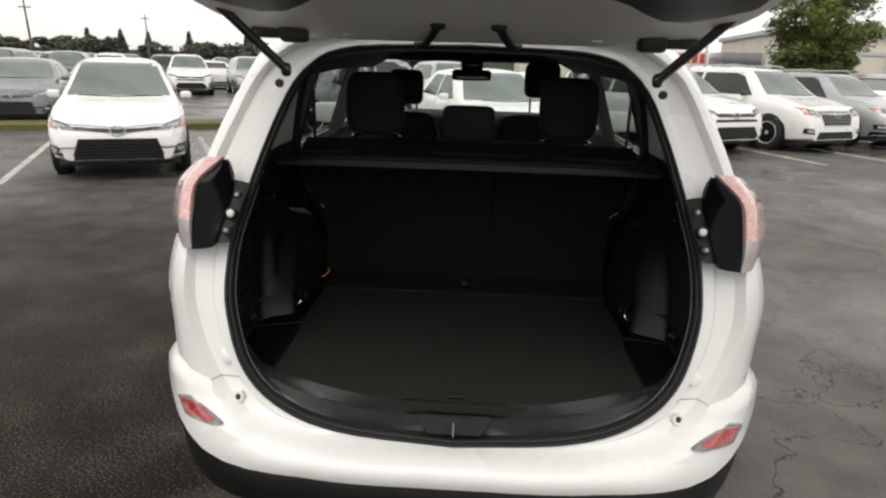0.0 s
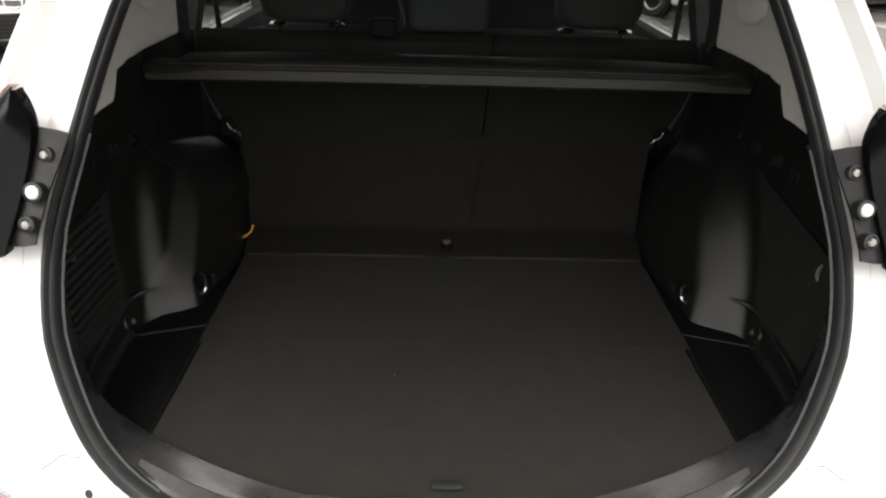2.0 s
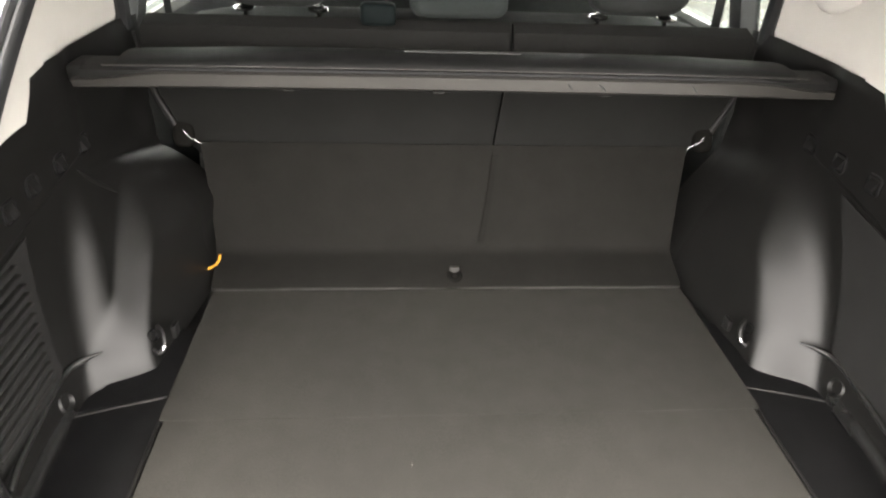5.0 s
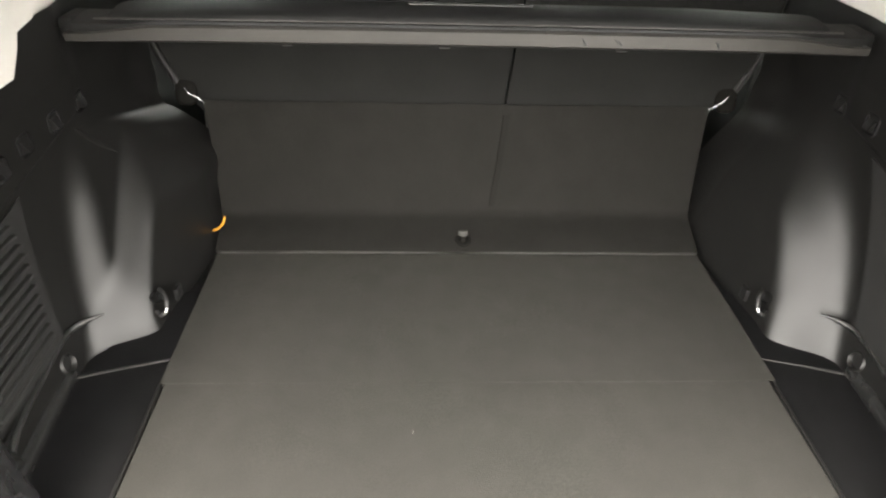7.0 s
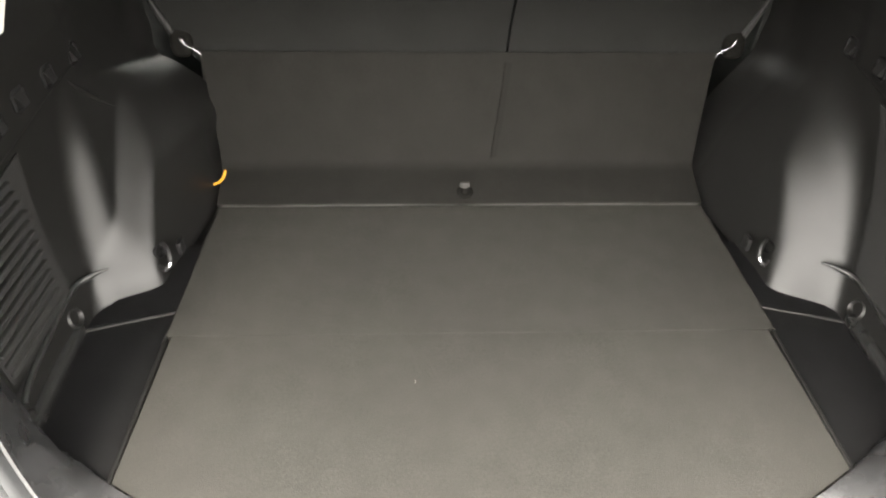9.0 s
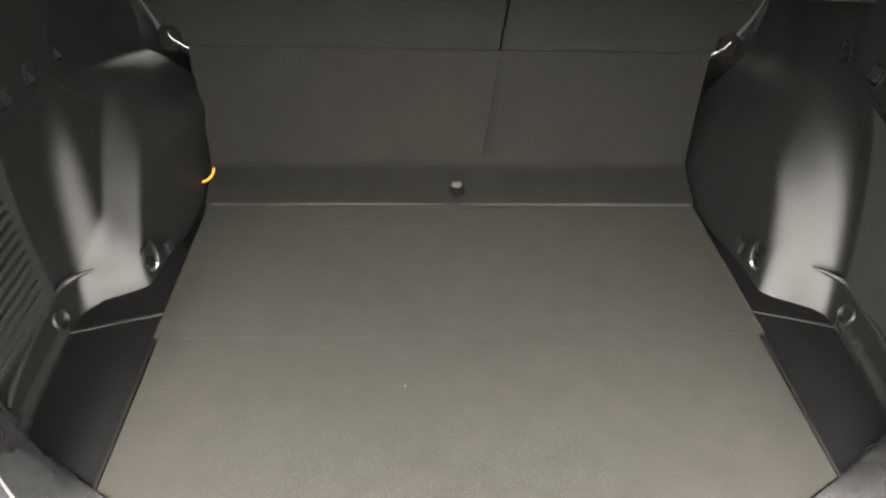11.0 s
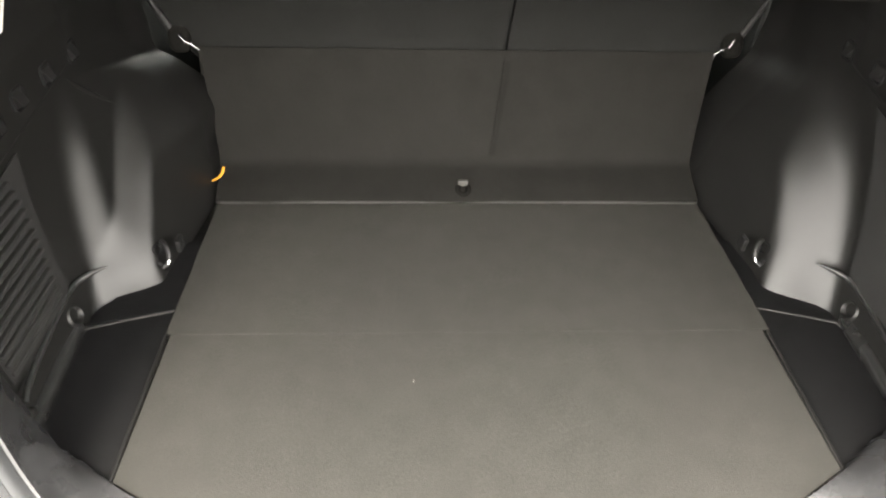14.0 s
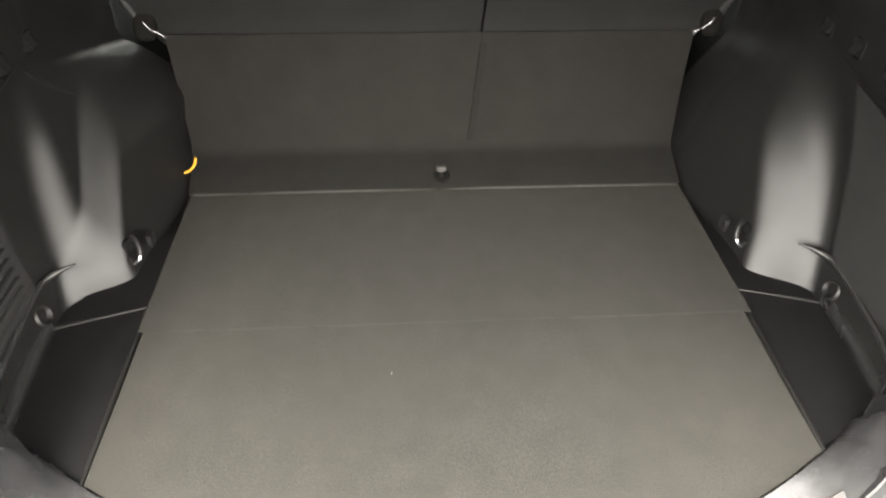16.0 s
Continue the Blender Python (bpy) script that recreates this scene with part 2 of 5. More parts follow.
def asphalt():
    """Dark wet asphalt: fine stones, damp glossy patches and a net of cracks."""
    m = bpy.data.materials.new("wet_asphalt")
    m.use_nodes = True
    nt = m.node_tree
    b = nt.nodes["Principled BSDF"]
    co = nt.nodes.new("ShaderNodeTexCoord")

    def noise_at(scale, detail=4.0):
        n = nt.nodes.new("ShaderNodeTexNoise")
        n.inputs["Scale"].default_value, n.inputs["Detail"].default_value = scale, detail
        nt.links.new(co.outputs["Object"], n.inputs["Vector"])
        return n

    def span(value, a, c, lo, hi):
        r = nt.nodes.new("ShaderNodeMapRange")
        for key, v in (("From Min", a), ("From Max", c), ("To Min", lo), ("To Max", hi)):
            r.inputs[key].default_value = v
        nt.links.new(value, r.inputs["Value"])
        return r.outputs["Result"]

    wet, stones, mid = noise_at(0.35, 5), noise_at(70, 3), noise_at(2.5, 5)
    col = nt.nodes.new("ShaderNodeMix")
    col.data_type = "RGBA"
    col.inputs["A"].default_value, col.inputs["B"].default_value = (0.062, 0.058, 0.053, 1), (0.118, 0.110, 0.099, 1)
    nt.links.new(span(mid.outputs["Fac"], 0.35, 0.65, 0, 1), col.inputs["Factor"])
    sp = nt.nodes.new("ShaderNodeMix")
    sp.data_type = "RGBA"
    sp.inputs["B"].default_value = (0.20, 0.19, 0.17, 1)
    nt.links.new(col.outputs["Result"], sp.inputs["A"])
    nt.links.new(span(stones.outputs["Fac"], 0.60, 0.72, 0, 0.75), sp.inputs["Factor"])
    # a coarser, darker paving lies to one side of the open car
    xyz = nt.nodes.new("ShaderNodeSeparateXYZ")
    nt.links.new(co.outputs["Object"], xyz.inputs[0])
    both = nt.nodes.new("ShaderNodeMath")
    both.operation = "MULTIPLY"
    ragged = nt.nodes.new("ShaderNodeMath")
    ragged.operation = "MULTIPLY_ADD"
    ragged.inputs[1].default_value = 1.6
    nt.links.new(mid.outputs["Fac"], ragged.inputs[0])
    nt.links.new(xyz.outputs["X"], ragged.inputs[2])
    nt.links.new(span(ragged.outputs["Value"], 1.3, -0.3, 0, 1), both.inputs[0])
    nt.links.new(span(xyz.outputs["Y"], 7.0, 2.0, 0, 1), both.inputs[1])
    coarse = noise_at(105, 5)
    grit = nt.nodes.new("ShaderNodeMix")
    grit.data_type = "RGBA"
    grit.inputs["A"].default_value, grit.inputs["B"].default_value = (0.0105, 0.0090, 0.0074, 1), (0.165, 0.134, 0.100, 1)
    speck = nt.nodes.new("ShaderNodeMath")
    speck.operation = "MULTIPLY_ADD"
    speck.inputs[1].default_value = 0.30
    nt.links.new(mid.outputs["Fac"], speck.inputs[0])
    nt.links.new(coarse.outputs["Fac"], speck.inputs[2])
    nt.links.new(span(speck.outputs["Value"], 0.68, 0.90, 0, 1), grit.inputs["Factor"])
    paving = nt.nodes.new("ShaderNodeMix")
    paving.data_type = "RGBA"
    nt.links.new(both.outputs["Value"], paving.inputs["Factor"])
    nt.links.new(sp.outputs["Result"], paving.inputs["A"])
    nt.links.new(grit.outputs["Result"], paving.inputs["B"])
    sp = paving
    warp = nt.nodes.new("ShaderNodeVectorMath")
    warp.operation = "ADD"
    nt.links.new(co.outputs["Object"], warp.inputs[0])
    nt.links.new(mid.outputs["Color"], warp.inputs[1])
    vor = nt.nodes.new("ShaderNodeTexVoronoi")
    vor.feature = "DISTANCE_TO_EDGE"
    vor.inputs["Scale"].default_value = 0.42
    nt.links.new(warp.outputs["Vector"], vor.inputs["Vector"])
    crack = span(vor.outputs["Distance"], 0.0008, 0.0040, 1, 0)
    cr = nt.nodes.new("ShaderNodeMix")
    cr.data_type = "RGBA"
    cr.inputs["B"].default_value = (0.014, 0.013, 0.012, 1)
    nt.links.new(sp.outputs["Result"], cr.inputs["A"])
    nt.links.new(crack, cr.inputs["Factor"])
    nt.links.new(cr.outputs["Result"], b.inputs["Base Color"])
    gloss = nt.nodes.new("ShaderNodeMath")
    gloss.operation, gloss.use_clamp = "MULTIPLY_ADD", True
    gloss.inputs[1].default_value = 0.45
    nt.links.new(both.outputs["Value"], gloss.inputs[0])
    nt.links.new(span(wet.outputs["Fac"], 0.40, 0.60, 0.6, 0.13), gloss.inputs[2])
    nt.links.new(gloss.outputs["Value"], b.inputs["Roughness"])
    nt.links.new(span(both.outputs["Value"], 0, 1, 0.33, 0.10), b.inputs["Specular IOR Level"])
    bp = nt.nodes.new("ShaderNodeBump")
    bp.inputs["Strength"].default_value, bp.inputs["Distance"].default_value = 0.6, 0.008
    nt.links.new(stones.outputs["Fac"], bp.inputs["Height"])
    nt.links.new(bp.outputs["Normal"], b.inputs["Normal"])
    return m


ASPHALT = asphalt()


# ---- shaping ----
from mathutils.bvhtree import BVHTree


def part(name, bm, material, parent=None, label="", smooth=True):
    me = bpy.data.meshes.new(name)
    bmesh.ops.recalc_face_normals(bm, faces=bm.faces)
    for f in bm.faces:
        f.smooth = smooth
    bm.to_mesh(me)
    bm.free()
    me.materials.append(material)
    if smooth:
        me.set_sharp_from_angle(angle=radians(42))
    ob = new(name, me)
    ob.parent = parent
    return tagged(ob, label)


def thing(name, label, category, m=Matrix(), group="", kind=""):
    ob = new(name)
    ob.matrix_world = m
    return tagged(ob, label, category, group, kind)


def spline(pts, n):
    """n + 1 points on a smooth curve through pts, evenly spread over the keys."""
    p = [Vector(q) for q in pts]
    p = [p[0] * 2 - p[1]] + p + [p[-1] * 2 - p[-2]]
    out = []
    for i in range(n + 1):
        u = i / n * (len(pts) - 1)
        k = min(int(u), len(pts) - 2)
        f = u - k
        a, b, c, d = p[k:k + 4]
        out.append(0.5 * ((2 * b) + (c - a) * f + (2 * a - 5 * b + 4 * c - d) * f * f + (3 * b - a - 3 * c + d) * f ** 3))
    return out


def loft(rows, bm=None, close=False, cap=False):
    bm = bm or bmesh.new()
    v = [[bm.verts.new(p) for p in r] for r in rows]
    for i in range(len(v) - 1):
        n = len(v[i])
        for j in range(n if close else n - 1):
            a, b, c, d = v[i][j], v[i][(j + 1) % n], v[i + 1][(j + 1) % n], v[i + 1][j]
            if len({a, b, c, d}) == 4:
                bm.faces.new((a, b, c, d))
    if cap and close:
        bm.faces.new(v[0])
        bm.faces.new(v[-1])
    return bm


def thick(bm, t):
    """Gives an open sheet a thickness t against its normals."""
    bmesh.ops.recalc_face_normals(bm, faces=bm.faces)
    bmesh.ops.solidify(bm, geom=bm.faces[:], thickness=t)
    return bm


def flip(pts):
    return [Vector((-p[0], p[1], p[2])) for p in pts]


def box(x0, x1, y0, y1, z0, z1, bevel=0.0, bm=None, seg=2):
    made = bmesh.new()
    bmesh.ops.create_cube(made, size=1, matrix=Matrix.Translation(((x0 + x1) / 2, (y0 + y1) / 2, (z0 + z1) / 2)) @ Matrix.Diagonal((x1 - x0, y1 - y0, z1 - z0, 1)))
    if bevel:
        bmesh.ops.bevel(made, geom=made.edges[:], offset=bevel, segments=seg, affect="EDGES", profile=0.5)
    if bm is None:
        return made
    me = bpy.data.meshes.new("t")
    made.to_mesh(me)
    made.free()
    bm.from_mesh(me)
    bpy.data.meshes.remove(me)
    return bm


def tube(pts, r, bm=None, n=10, cap=True):
    """A round bar along pts; r: one radius or one for each point."""
    pts = [Vector(p) for p in pts]
    rows = []
    for i, p in enumerate(pts):
        d = (pts[min(i + 1, len(pts) - 1)] - pts[max(i - 1, 0)]).normalized()
        a = d.orthogonal().normalized() if i == 0 else (rows_a - d * rows_a.dot(d)).normalized()
        rows_a = a
        b = d.cross(a)
        rr = r[i] if isinstance(r, (list, tuple)) else r
        rows.append([p + (a * math.cos(2 * math.pi * k / n) + b * math.sin(2 * math.pi * k / n)) * rr for k in range(n)])
    return loft(rows, bm, close=True, cap=cap)


def lathe(profile, axis_m, n=24, bm=None):
    """Turns (radius, along) pairs about the local z of axis_m."""
    rows = [[axis_m @ Vector((r * math.cos(2 * math.pi * k / n), r * math.sin(2 * math.pi * k / n), h)) for k in range(n)] for r, h in profile]
    return loft(rows, bm, close=True)


def cushion(cx, cy, cz, sx, sy, sz, tilt=0.0, e=0.35, n=12, bm=None):
    """A padded block with rounded sides, leaning back by tilt degrees."""
    bm = bm or bmesh.new()
    m = pose(cx, cy, cz, -tilt, 0, 0)

    def sp(c, p):
        return math.copysign(abs(c) ** p, c)
    rows = []
    for i in range(n + 1):
        a = -math.pi / 2 + math.pi * i / n
        rows.append([m @ Vector((sx * sp(math.cos(a), e) * sp(math.cos(b), e), sy * sp(math.cos(a), e) * sp(math.sin(b), e), sz * sp(math.sin(a), e)))
                     for b in [2 * math.pi * k / (2 * n) for k in range(2 * n)]])
    loft(rows, bm, close=True)
    bmesh.ops.remove_doubles(bm, verts=bm.verts, dist=1e-4)
    return bm


def conform(tree, quad, way, proud=0.006, n=8, m=6, deep=0.03):
    """A plate that lies on a body: quad gives its four corners across the way (a unit axis) from which it is pressed on."""
    way = Vector(way)
    a, b, c, d = [Vector(q) for q in quad]
    grid = []
    for j in range(m + 1):
        row = []
        for i in range(n + 1):
            p = a.lerp(b, i / n).lerp(d.lerp(c, i / n), j / m)
            hit = tree.ray_cast(p - way * 6, way)
            row.append(None if hit[0] is None else hit[0] + hit[1] * proud * (-1 if hit[1].dot(way) > 0 else 1))
        grid.append(row)
    bm = bmesh.new()
    vs = [[None if p is None else bm.verts.new(p) for p in r] for r in grid]
    for j in range(m):
        for i in range(n):
            f = (vs[j][i], vs[j][i + 1], vs[j + 1][i + 1], vs[j + 1][i])
            if None not in f and max((f[k].co - f[k - 1].co).length for k in range(4)) < 0.6:
                bm.faces.new(f)
    rim = [e for e in bm.edges if len(e.link_faces) == 1]
    ext = bmesh.ops.extrude_edge_only(bm, edges=rim)
    for v in ext["geom"]:
        if isinstance(v, bmesh.types.BMVert):
            v.co += way * deep
    return bm


# ---- ground ----
bm = bmesh.new()
bmesh.ops.create_grid(bm, x_segments=40, y_segments=40, size=900, matrix=Matrix.Translation((0, 200, 0)))
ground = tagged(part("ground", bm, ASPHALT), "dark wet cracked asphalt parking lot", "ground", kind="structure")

# ---- the open SUV ----
suv = thing("suv", "white compact SUV with its liftgate open, parked on wet asphalt", "car", CAR)
N = 44

# Curves round half of the rear opening, from the middle of the sill to the middle of the roof edge.
EDGE = spline([(0, -.265, .553), (.28, -.252, .570), (.46, -.212, .606), (.602, -.142, .685), (.664, -.072, .80), (.677, -.008, .95), (.630, .068, 1.14), (.560, .155, 1.33), (.493, .265, 1.49), (.375, .312, 1.56), (0, .325, 1.575)], N)
RIDGE = spline([(0, -.318, .553), (.30, -.312, .556), (.53, -.258, .572), (.69, -.160, .650), (.778, -.082, .80), (.792, -.028, .95), (.75, .062, 1.16), (.68, .185, 1.35), (.60, .318, 1.535), (.43, .36, 1.60), (0, .375, 1.615)], N)
CORNER = spline([(0, -.362, .530), (.32, -.356, .533), (.60, -.285, .540), (.785, -.128, .620), (.845, -.035, .80), (.866, .035, .95), (.795, .115, 1.17), (.735, .27, 1.37), (.645, .39, 1.55), (.45, .48, 1.635), (0, .50, 1.65)], N)
SIDE = spline([(0, -.355, .484), (.34, -.348, .486), (.66, -.265, .49), (.858, -.02, .60), (.872, .12, .78), (.895, .19, .95), (.85, .28, 1.17), (.775, .40, 1.38), (.685, .52, 1.57), (.46, .68, 1.655), (0, .74, 1.678)], N)


# how the opening's rim leans: at each height, the share by which it widens and how far it lies ahead
LEAN = [(.56, 0, 0), (.685, -.048, -.041), (.80, -.045, -.061), (.875, -.037, -.066), (.95, -.028, -.060), (1.045, -.008, -.045), (1.14, .005, -.017), (1.235, .027, .011), (1.33, .053, .040), (1.41, .066, .058), (1.49, .050, .046), (1.56, 0, .018), (1.66, 0, 0)]


def leaning(p, share=1.0):
    for (z0, a0, b0), (z1, a1, b1) in zip(LEAN, LEAN[1:]):
        if z0 <= p[2] <= z1:
            f = (p[2] - z0) / (z1 - z0)
            return Vector((p[0] * (1 + share * (a0 + (a1 - a0) * f)), p[1] + share * (b0 + (b1 - b0) * f), p[2]))
    return Vector(p)


def rim_share(x):
    return min(1, max(0, (.90 - x) / .22))


EDGE = [leaning(p) for p in EDGE]
RIDGE = [leaning(p, .85) for p in RIDGE]
CORNER = [leaning(p, .45) for p in CORNER]


def smooth01(f):
    f = min(1, max(0, f))
    return f * f * f * (f * (6 * f - 15) + 10)


def between(a, b, f, push=0.0):
    return [p.lerp(q, f) + Vector((0, push, 0)) for p, q in zip(a, b)]


def whole(half):
    """Both halves of a curve round the opening, left side first."""
    return flip(reversed(half)) + list(half[1:])


INNER = [p + Vector((-p.x * 0.01, 0.012, (1.05 - p.z) * 0.01)) for p in EDGE]
CHAN = between(EDGE, RIDGE, 0.30, 0.008)
CHAN2 = between(EDGE, RIDGE, 0.42, 0.030)
CHAN3 = between(EDGE, RIDGE, 0.86, 0.036)
B0, B1 = 12, N          # keys above the bumper
columns = [INNER, EDGE, CHAN, CHAN2, CHAN3, RIDGE, between(RIDGE, CORNER, 0.5, -0.012), CORNER, between(CORNER, SIDE, 0.5, -0.006), SIDE]
for side, name in ((1, "quarter_panel"), (-1, "quarter_panel")):
    cols = [c[B0:B1 + 1] if side > 0 else flip(c[B0:B1 + 1]) for c in columns]
    part(name, thick(loft(cols), 0.004), WHITE, suv, "white painted rear pillar and channel")
# rear bumper skin, right across; it climbs and flares out towards the corners
def along(c, f):
    i = min(int(f), len(c) - 2)
    return c[i].lerp(c[i + 1], f - i)


REACH = [12.8, 12.8, 12.9, 13.0, 13.5, 13.7, 14.5, 15.2, 15.5, 15.2]
NB = 30
skin_cols = []
for k, (c, r) in enumerate(zip(columns, REACH)):
    row = []
    for j in range(NB + 1):
        u = j / NB
        p = along(c, u * r)
        if k in (3, 4):
            p = p - Vector((0, .03 * (1 - u), 0))
        out = Vector((p.x, min(-.02, p.y - .25), 0)).normalized()
        swell = smooth01((u - .42) / .36) * max(0.0, 1 - smooth01((u - .93) / .07)) ** .7
        row.append(p + out * (.022 * swell * min(1, max(0, (k - 4.2) / 1.6))) + Vector((0, 0, .006 * swell * (k > 5))))
    skin_cols.append(row)
cols = [flip(reversed(c)) + list(c[1:]) for c in skin_cols]
bumper = part("rear_bumper", thick(loft(cols), 0.004), WHITE, suv, "white painted upper rear bumper")
for s in (1, -1):
    part("panel_seam", tube([Vector((s * c[NB].x, c[NB].y - .001, c[NB].z)) for c in skin_cols[2:6]], .0009, n=6), GREYPL, bumper)
SKIRT = [[p + Vector((0, 0.0, -0.002)) for p in SIDE[:B0 + 1]]]
for dy, dz in ((-0.010, -0.02), (-0.002, -0.06), (0.012, -0.10), (0.05, -0.125), (0.20, -0.14)):
    SKIRT.append([p + Vector((0, dy, dz - max(0, p.z - .47) * 0.9)) for p in SIDE[:B0 + 1]])
part("lower_bumper", thick(loft([flip(reversed(c)) + c[1:] for c in SKIRT]), 0.006), PLASTIC, suv, "unpainted black lower rear bumper")


# reflectors in the bumper corners, with a red core in a grey frame
skin = BVHTree.FromPolygons([v.co for v in bumper.data.vertices], [p.vertices for p in bumper.data.polygons])
for s in (1, -1):
    quad = [(.620, 0, .577), (.748, 0, .569), (.788, 0, .603), (.732, 0, .620)]
    frame_ob = part("reflector", conform(skin, [(s * x, y, z) for x, y, z in quad], (0, 1, 0), .006, 10, 6, .012), SMOKE, bumper, "grey framed bumper reflector")
    quad = [(.645, 0, .582), (.732, 0, .579), (.762, 0, .605), (.716, 0, .613)]
    part("red_lens", conform(skin, [(s * x, y, z) for x, y, z in quad], (0, 1, 0), .010, 8, 5, .006), DEEPRED, frame_ob, "dull red reflector lens")
    # bolt hole and round plug beside the opening
    m = Matrix.Translation((s * .600, -.192, .624)) @ Vector((s * .25, -.8, .35)).to_track_quat("Z", "Y").to_matrix().to_4x4()
    part("rubber_stop", lathe([(.016, -.012), (.016, .002), (.013, .005), (.0085, .004), (.008, -.004), (.0005, -.004)], m, 18), WHITEPL, bumper, "white ringed bolt socket")
    part("socket", lathe([(.0085, .0), (.0083, .0045), (.0002, .0045)], m, 14), RUBBER, bumper)
    m = Matrix.Translation((s * .645, -.142, .724)) @ Vector((s * .2, -.9, .3)).to_track_quat("Z", "Y").to_matrix().to_4x4()
    part("round_plug", lathe([(.021, -.012), (.021, .001), (.017, .004), (.0002, .0045)], m, 20), WHITE_IN, suv, "white painted body plug")

# ---- rubber seal round the opening ----
CENTRE = Vector((0, 0.05, 1.05))


def inset(half, d, dy):
    out = []
    for i, p in enumerate(half):
        a, b = half[max(0, i - 1)], half[min(len(half) - 1, i + 1)]
        t = Vector((b.x - a.x, 0, b.z - a.z)).normalized()
        n = Vector((-t.z, 0, t.x))
        if n.dot(CENTRE - p) < 0:
            n = -n
        if i in (0, len(half) - 1):
            n = Vector((0, 0, 1 if i == 0 else -1))
        out.append(p + n * d + Vector((0, dy, 0)))
    return out


PROFILE = [(-.003, .004), (-.002, -.006), (.001, -.010), (.005, -.009), (.007, -.003), (.009, .000), (.011, -.004), (.014, -.005), (.017, -.001), (.018, .008), (.019, .022)]
part("door_seal", loft([whole(inset(EDGE, d, dy)) for d, dy in PROFILE]), RUBBER, suv, "black double-lipped rubber seal")

# ---- tail lamps ----
for s in (1, -1):
    def lean_line(pts, n=14):
        return [Vector((s * q.x, q.y, q.z)) for q in (leaning(p, rim_share(p.x)) for p in spline(pts, n))]

    rim_in = lean_line([(.668, .036, 1.241), (.655, .030, 1.218), (.650, .020, 1.178), (.668, -.014, 1.095), (.690, -.046, 1.024)])
    rim_out = lean_line([(.674, .040, 1.246), (.706, .016, 1.214), (.740, -.008, 1.178), (.753, -.028, 1.090), (.752, -.050, 1.012)])
    rows = [[p + Vector((0, .022, 0)) for p in rim_in]] + [[p.lerp(q, f) + Vector((0, -.006 * math.sin(math.pi * f), 0)) for p, q in zip(rim_in, rim_out)] for f in (0, .12, .3, .5, .7, .88, 1)]
    lamp = part("tail_lamp", thick(loft(rows), .004), HOUSING, suv, "gloss black lamp housing beside a pale red lens")
    plate = [lean_line(q, 10) for q in ([(.607, .050, 1.176), (.635, .010, 1.10), (.653, -.022, 1.033)], [(.625, .046, 1.182), (.652, .005, 1.10), (.670, -.027, 1.032)], [(.654, .044, 1.187), (.674, .003, 1.10), (.692, -.028, 1.030)])]
    part("bolt_plate", thick(loft(plate), .005), PLASTIC, lamp, "satin black bolt plate")
    lens_rows = [spline(q, 12) for q in (
        [(.676, .066, 1.242), (.738, .018, 1.182), (.750, -.006, 1.090), (.748, -.022, 1.011)],
        [(.678, .044, 1.248), (.746, -.010, 1.182), (.757, -.040, 1.090), (.754, -.050, 1.010)],
        [(.736, .068, 1.244), (.792, .024, 1.180), (.812, .002, 1.085), (.804, -.012, 1.012)],
        [(.792, .130, 1.226), (.843, .084, 1.165), (.860, .066, 1.070), (.853, .062, 1.012)],
        [(.816, .255, 1.205), (.868, .230, 1.135), (.888, .220, 1.04), (.882, .22, 1.000)])]
    lens_rows = lens_rows[:2] + [[p.lerp(q, .5) + Vector((.006, -.008, 0)) for p, q in zip(lens_rows[1], lens_rows[2])]] + lens_rows[2:]
    lens_rows = [[leaning(p, rim_share(p.x)) for p in r] for r in lens_rows]
    for i0, i1, mt, nm, lb in ((0, 8, PINKLENS, "red_lens", "pale red tail lamp lens"), (8, 12, GREYLENS, "clear_lens", "greyish clear lower lens")):
        part(nm, thick(loft([[Vector((s * p.x, p.y, p.z)) for p in r[i0:i1 + 1]] for r in lens_rows]), .004), mt, lamp, lb)
    for x, y, z, r, mt, nm in ((.640, .028, 1.149, .0078, STEEL, "bolt"), (.648, -.008, 1.106, .0108, WHITEPL, "plug"), (.655, -.026, 1.065, .0078, STEEL, "bolt")):
        q = leaning((x, y, z))
        m = Matrix.Translation((s * q.x, q.y, q.z)) @ Vector((s * .1, -1, .35)).to_track_quat("Z", "Y").to_matrix().to_4x4()
        part("bolt_cup", lathe([(r + .005, -.012), (r + .005, .003), (r + .002, .004), (r + .0015, -.002), (.0005, -.002)], m, 18), RUBBER, lamp)
        part(nm, lathe([(r, -.002), (r, .004), (r * .7, .007), (.0003, .0075)], m, 16), mt, lamp, "pale round bolt head")

# ---- sill, latch ----
def carpet_edge(x):
    return -.254 + .158 * (x / .53) ** 2


SEALIN = inset(EDGE, .018, .02)
sill_rows = []
xs = [i / 26 * 1.23 - .615 for i in range(27)]


def seal_at(x):
    """The seal's inner edge on the sill at x."""
    x = abs(x)
    for a, b in zip(SEALIN, SEALIN[1:]):
        if a.x <= x <= b.x:
            return a.lerp(b, (x - a.x) / max(b.x - a.x, 1e-6))
    return SEALIN[12]


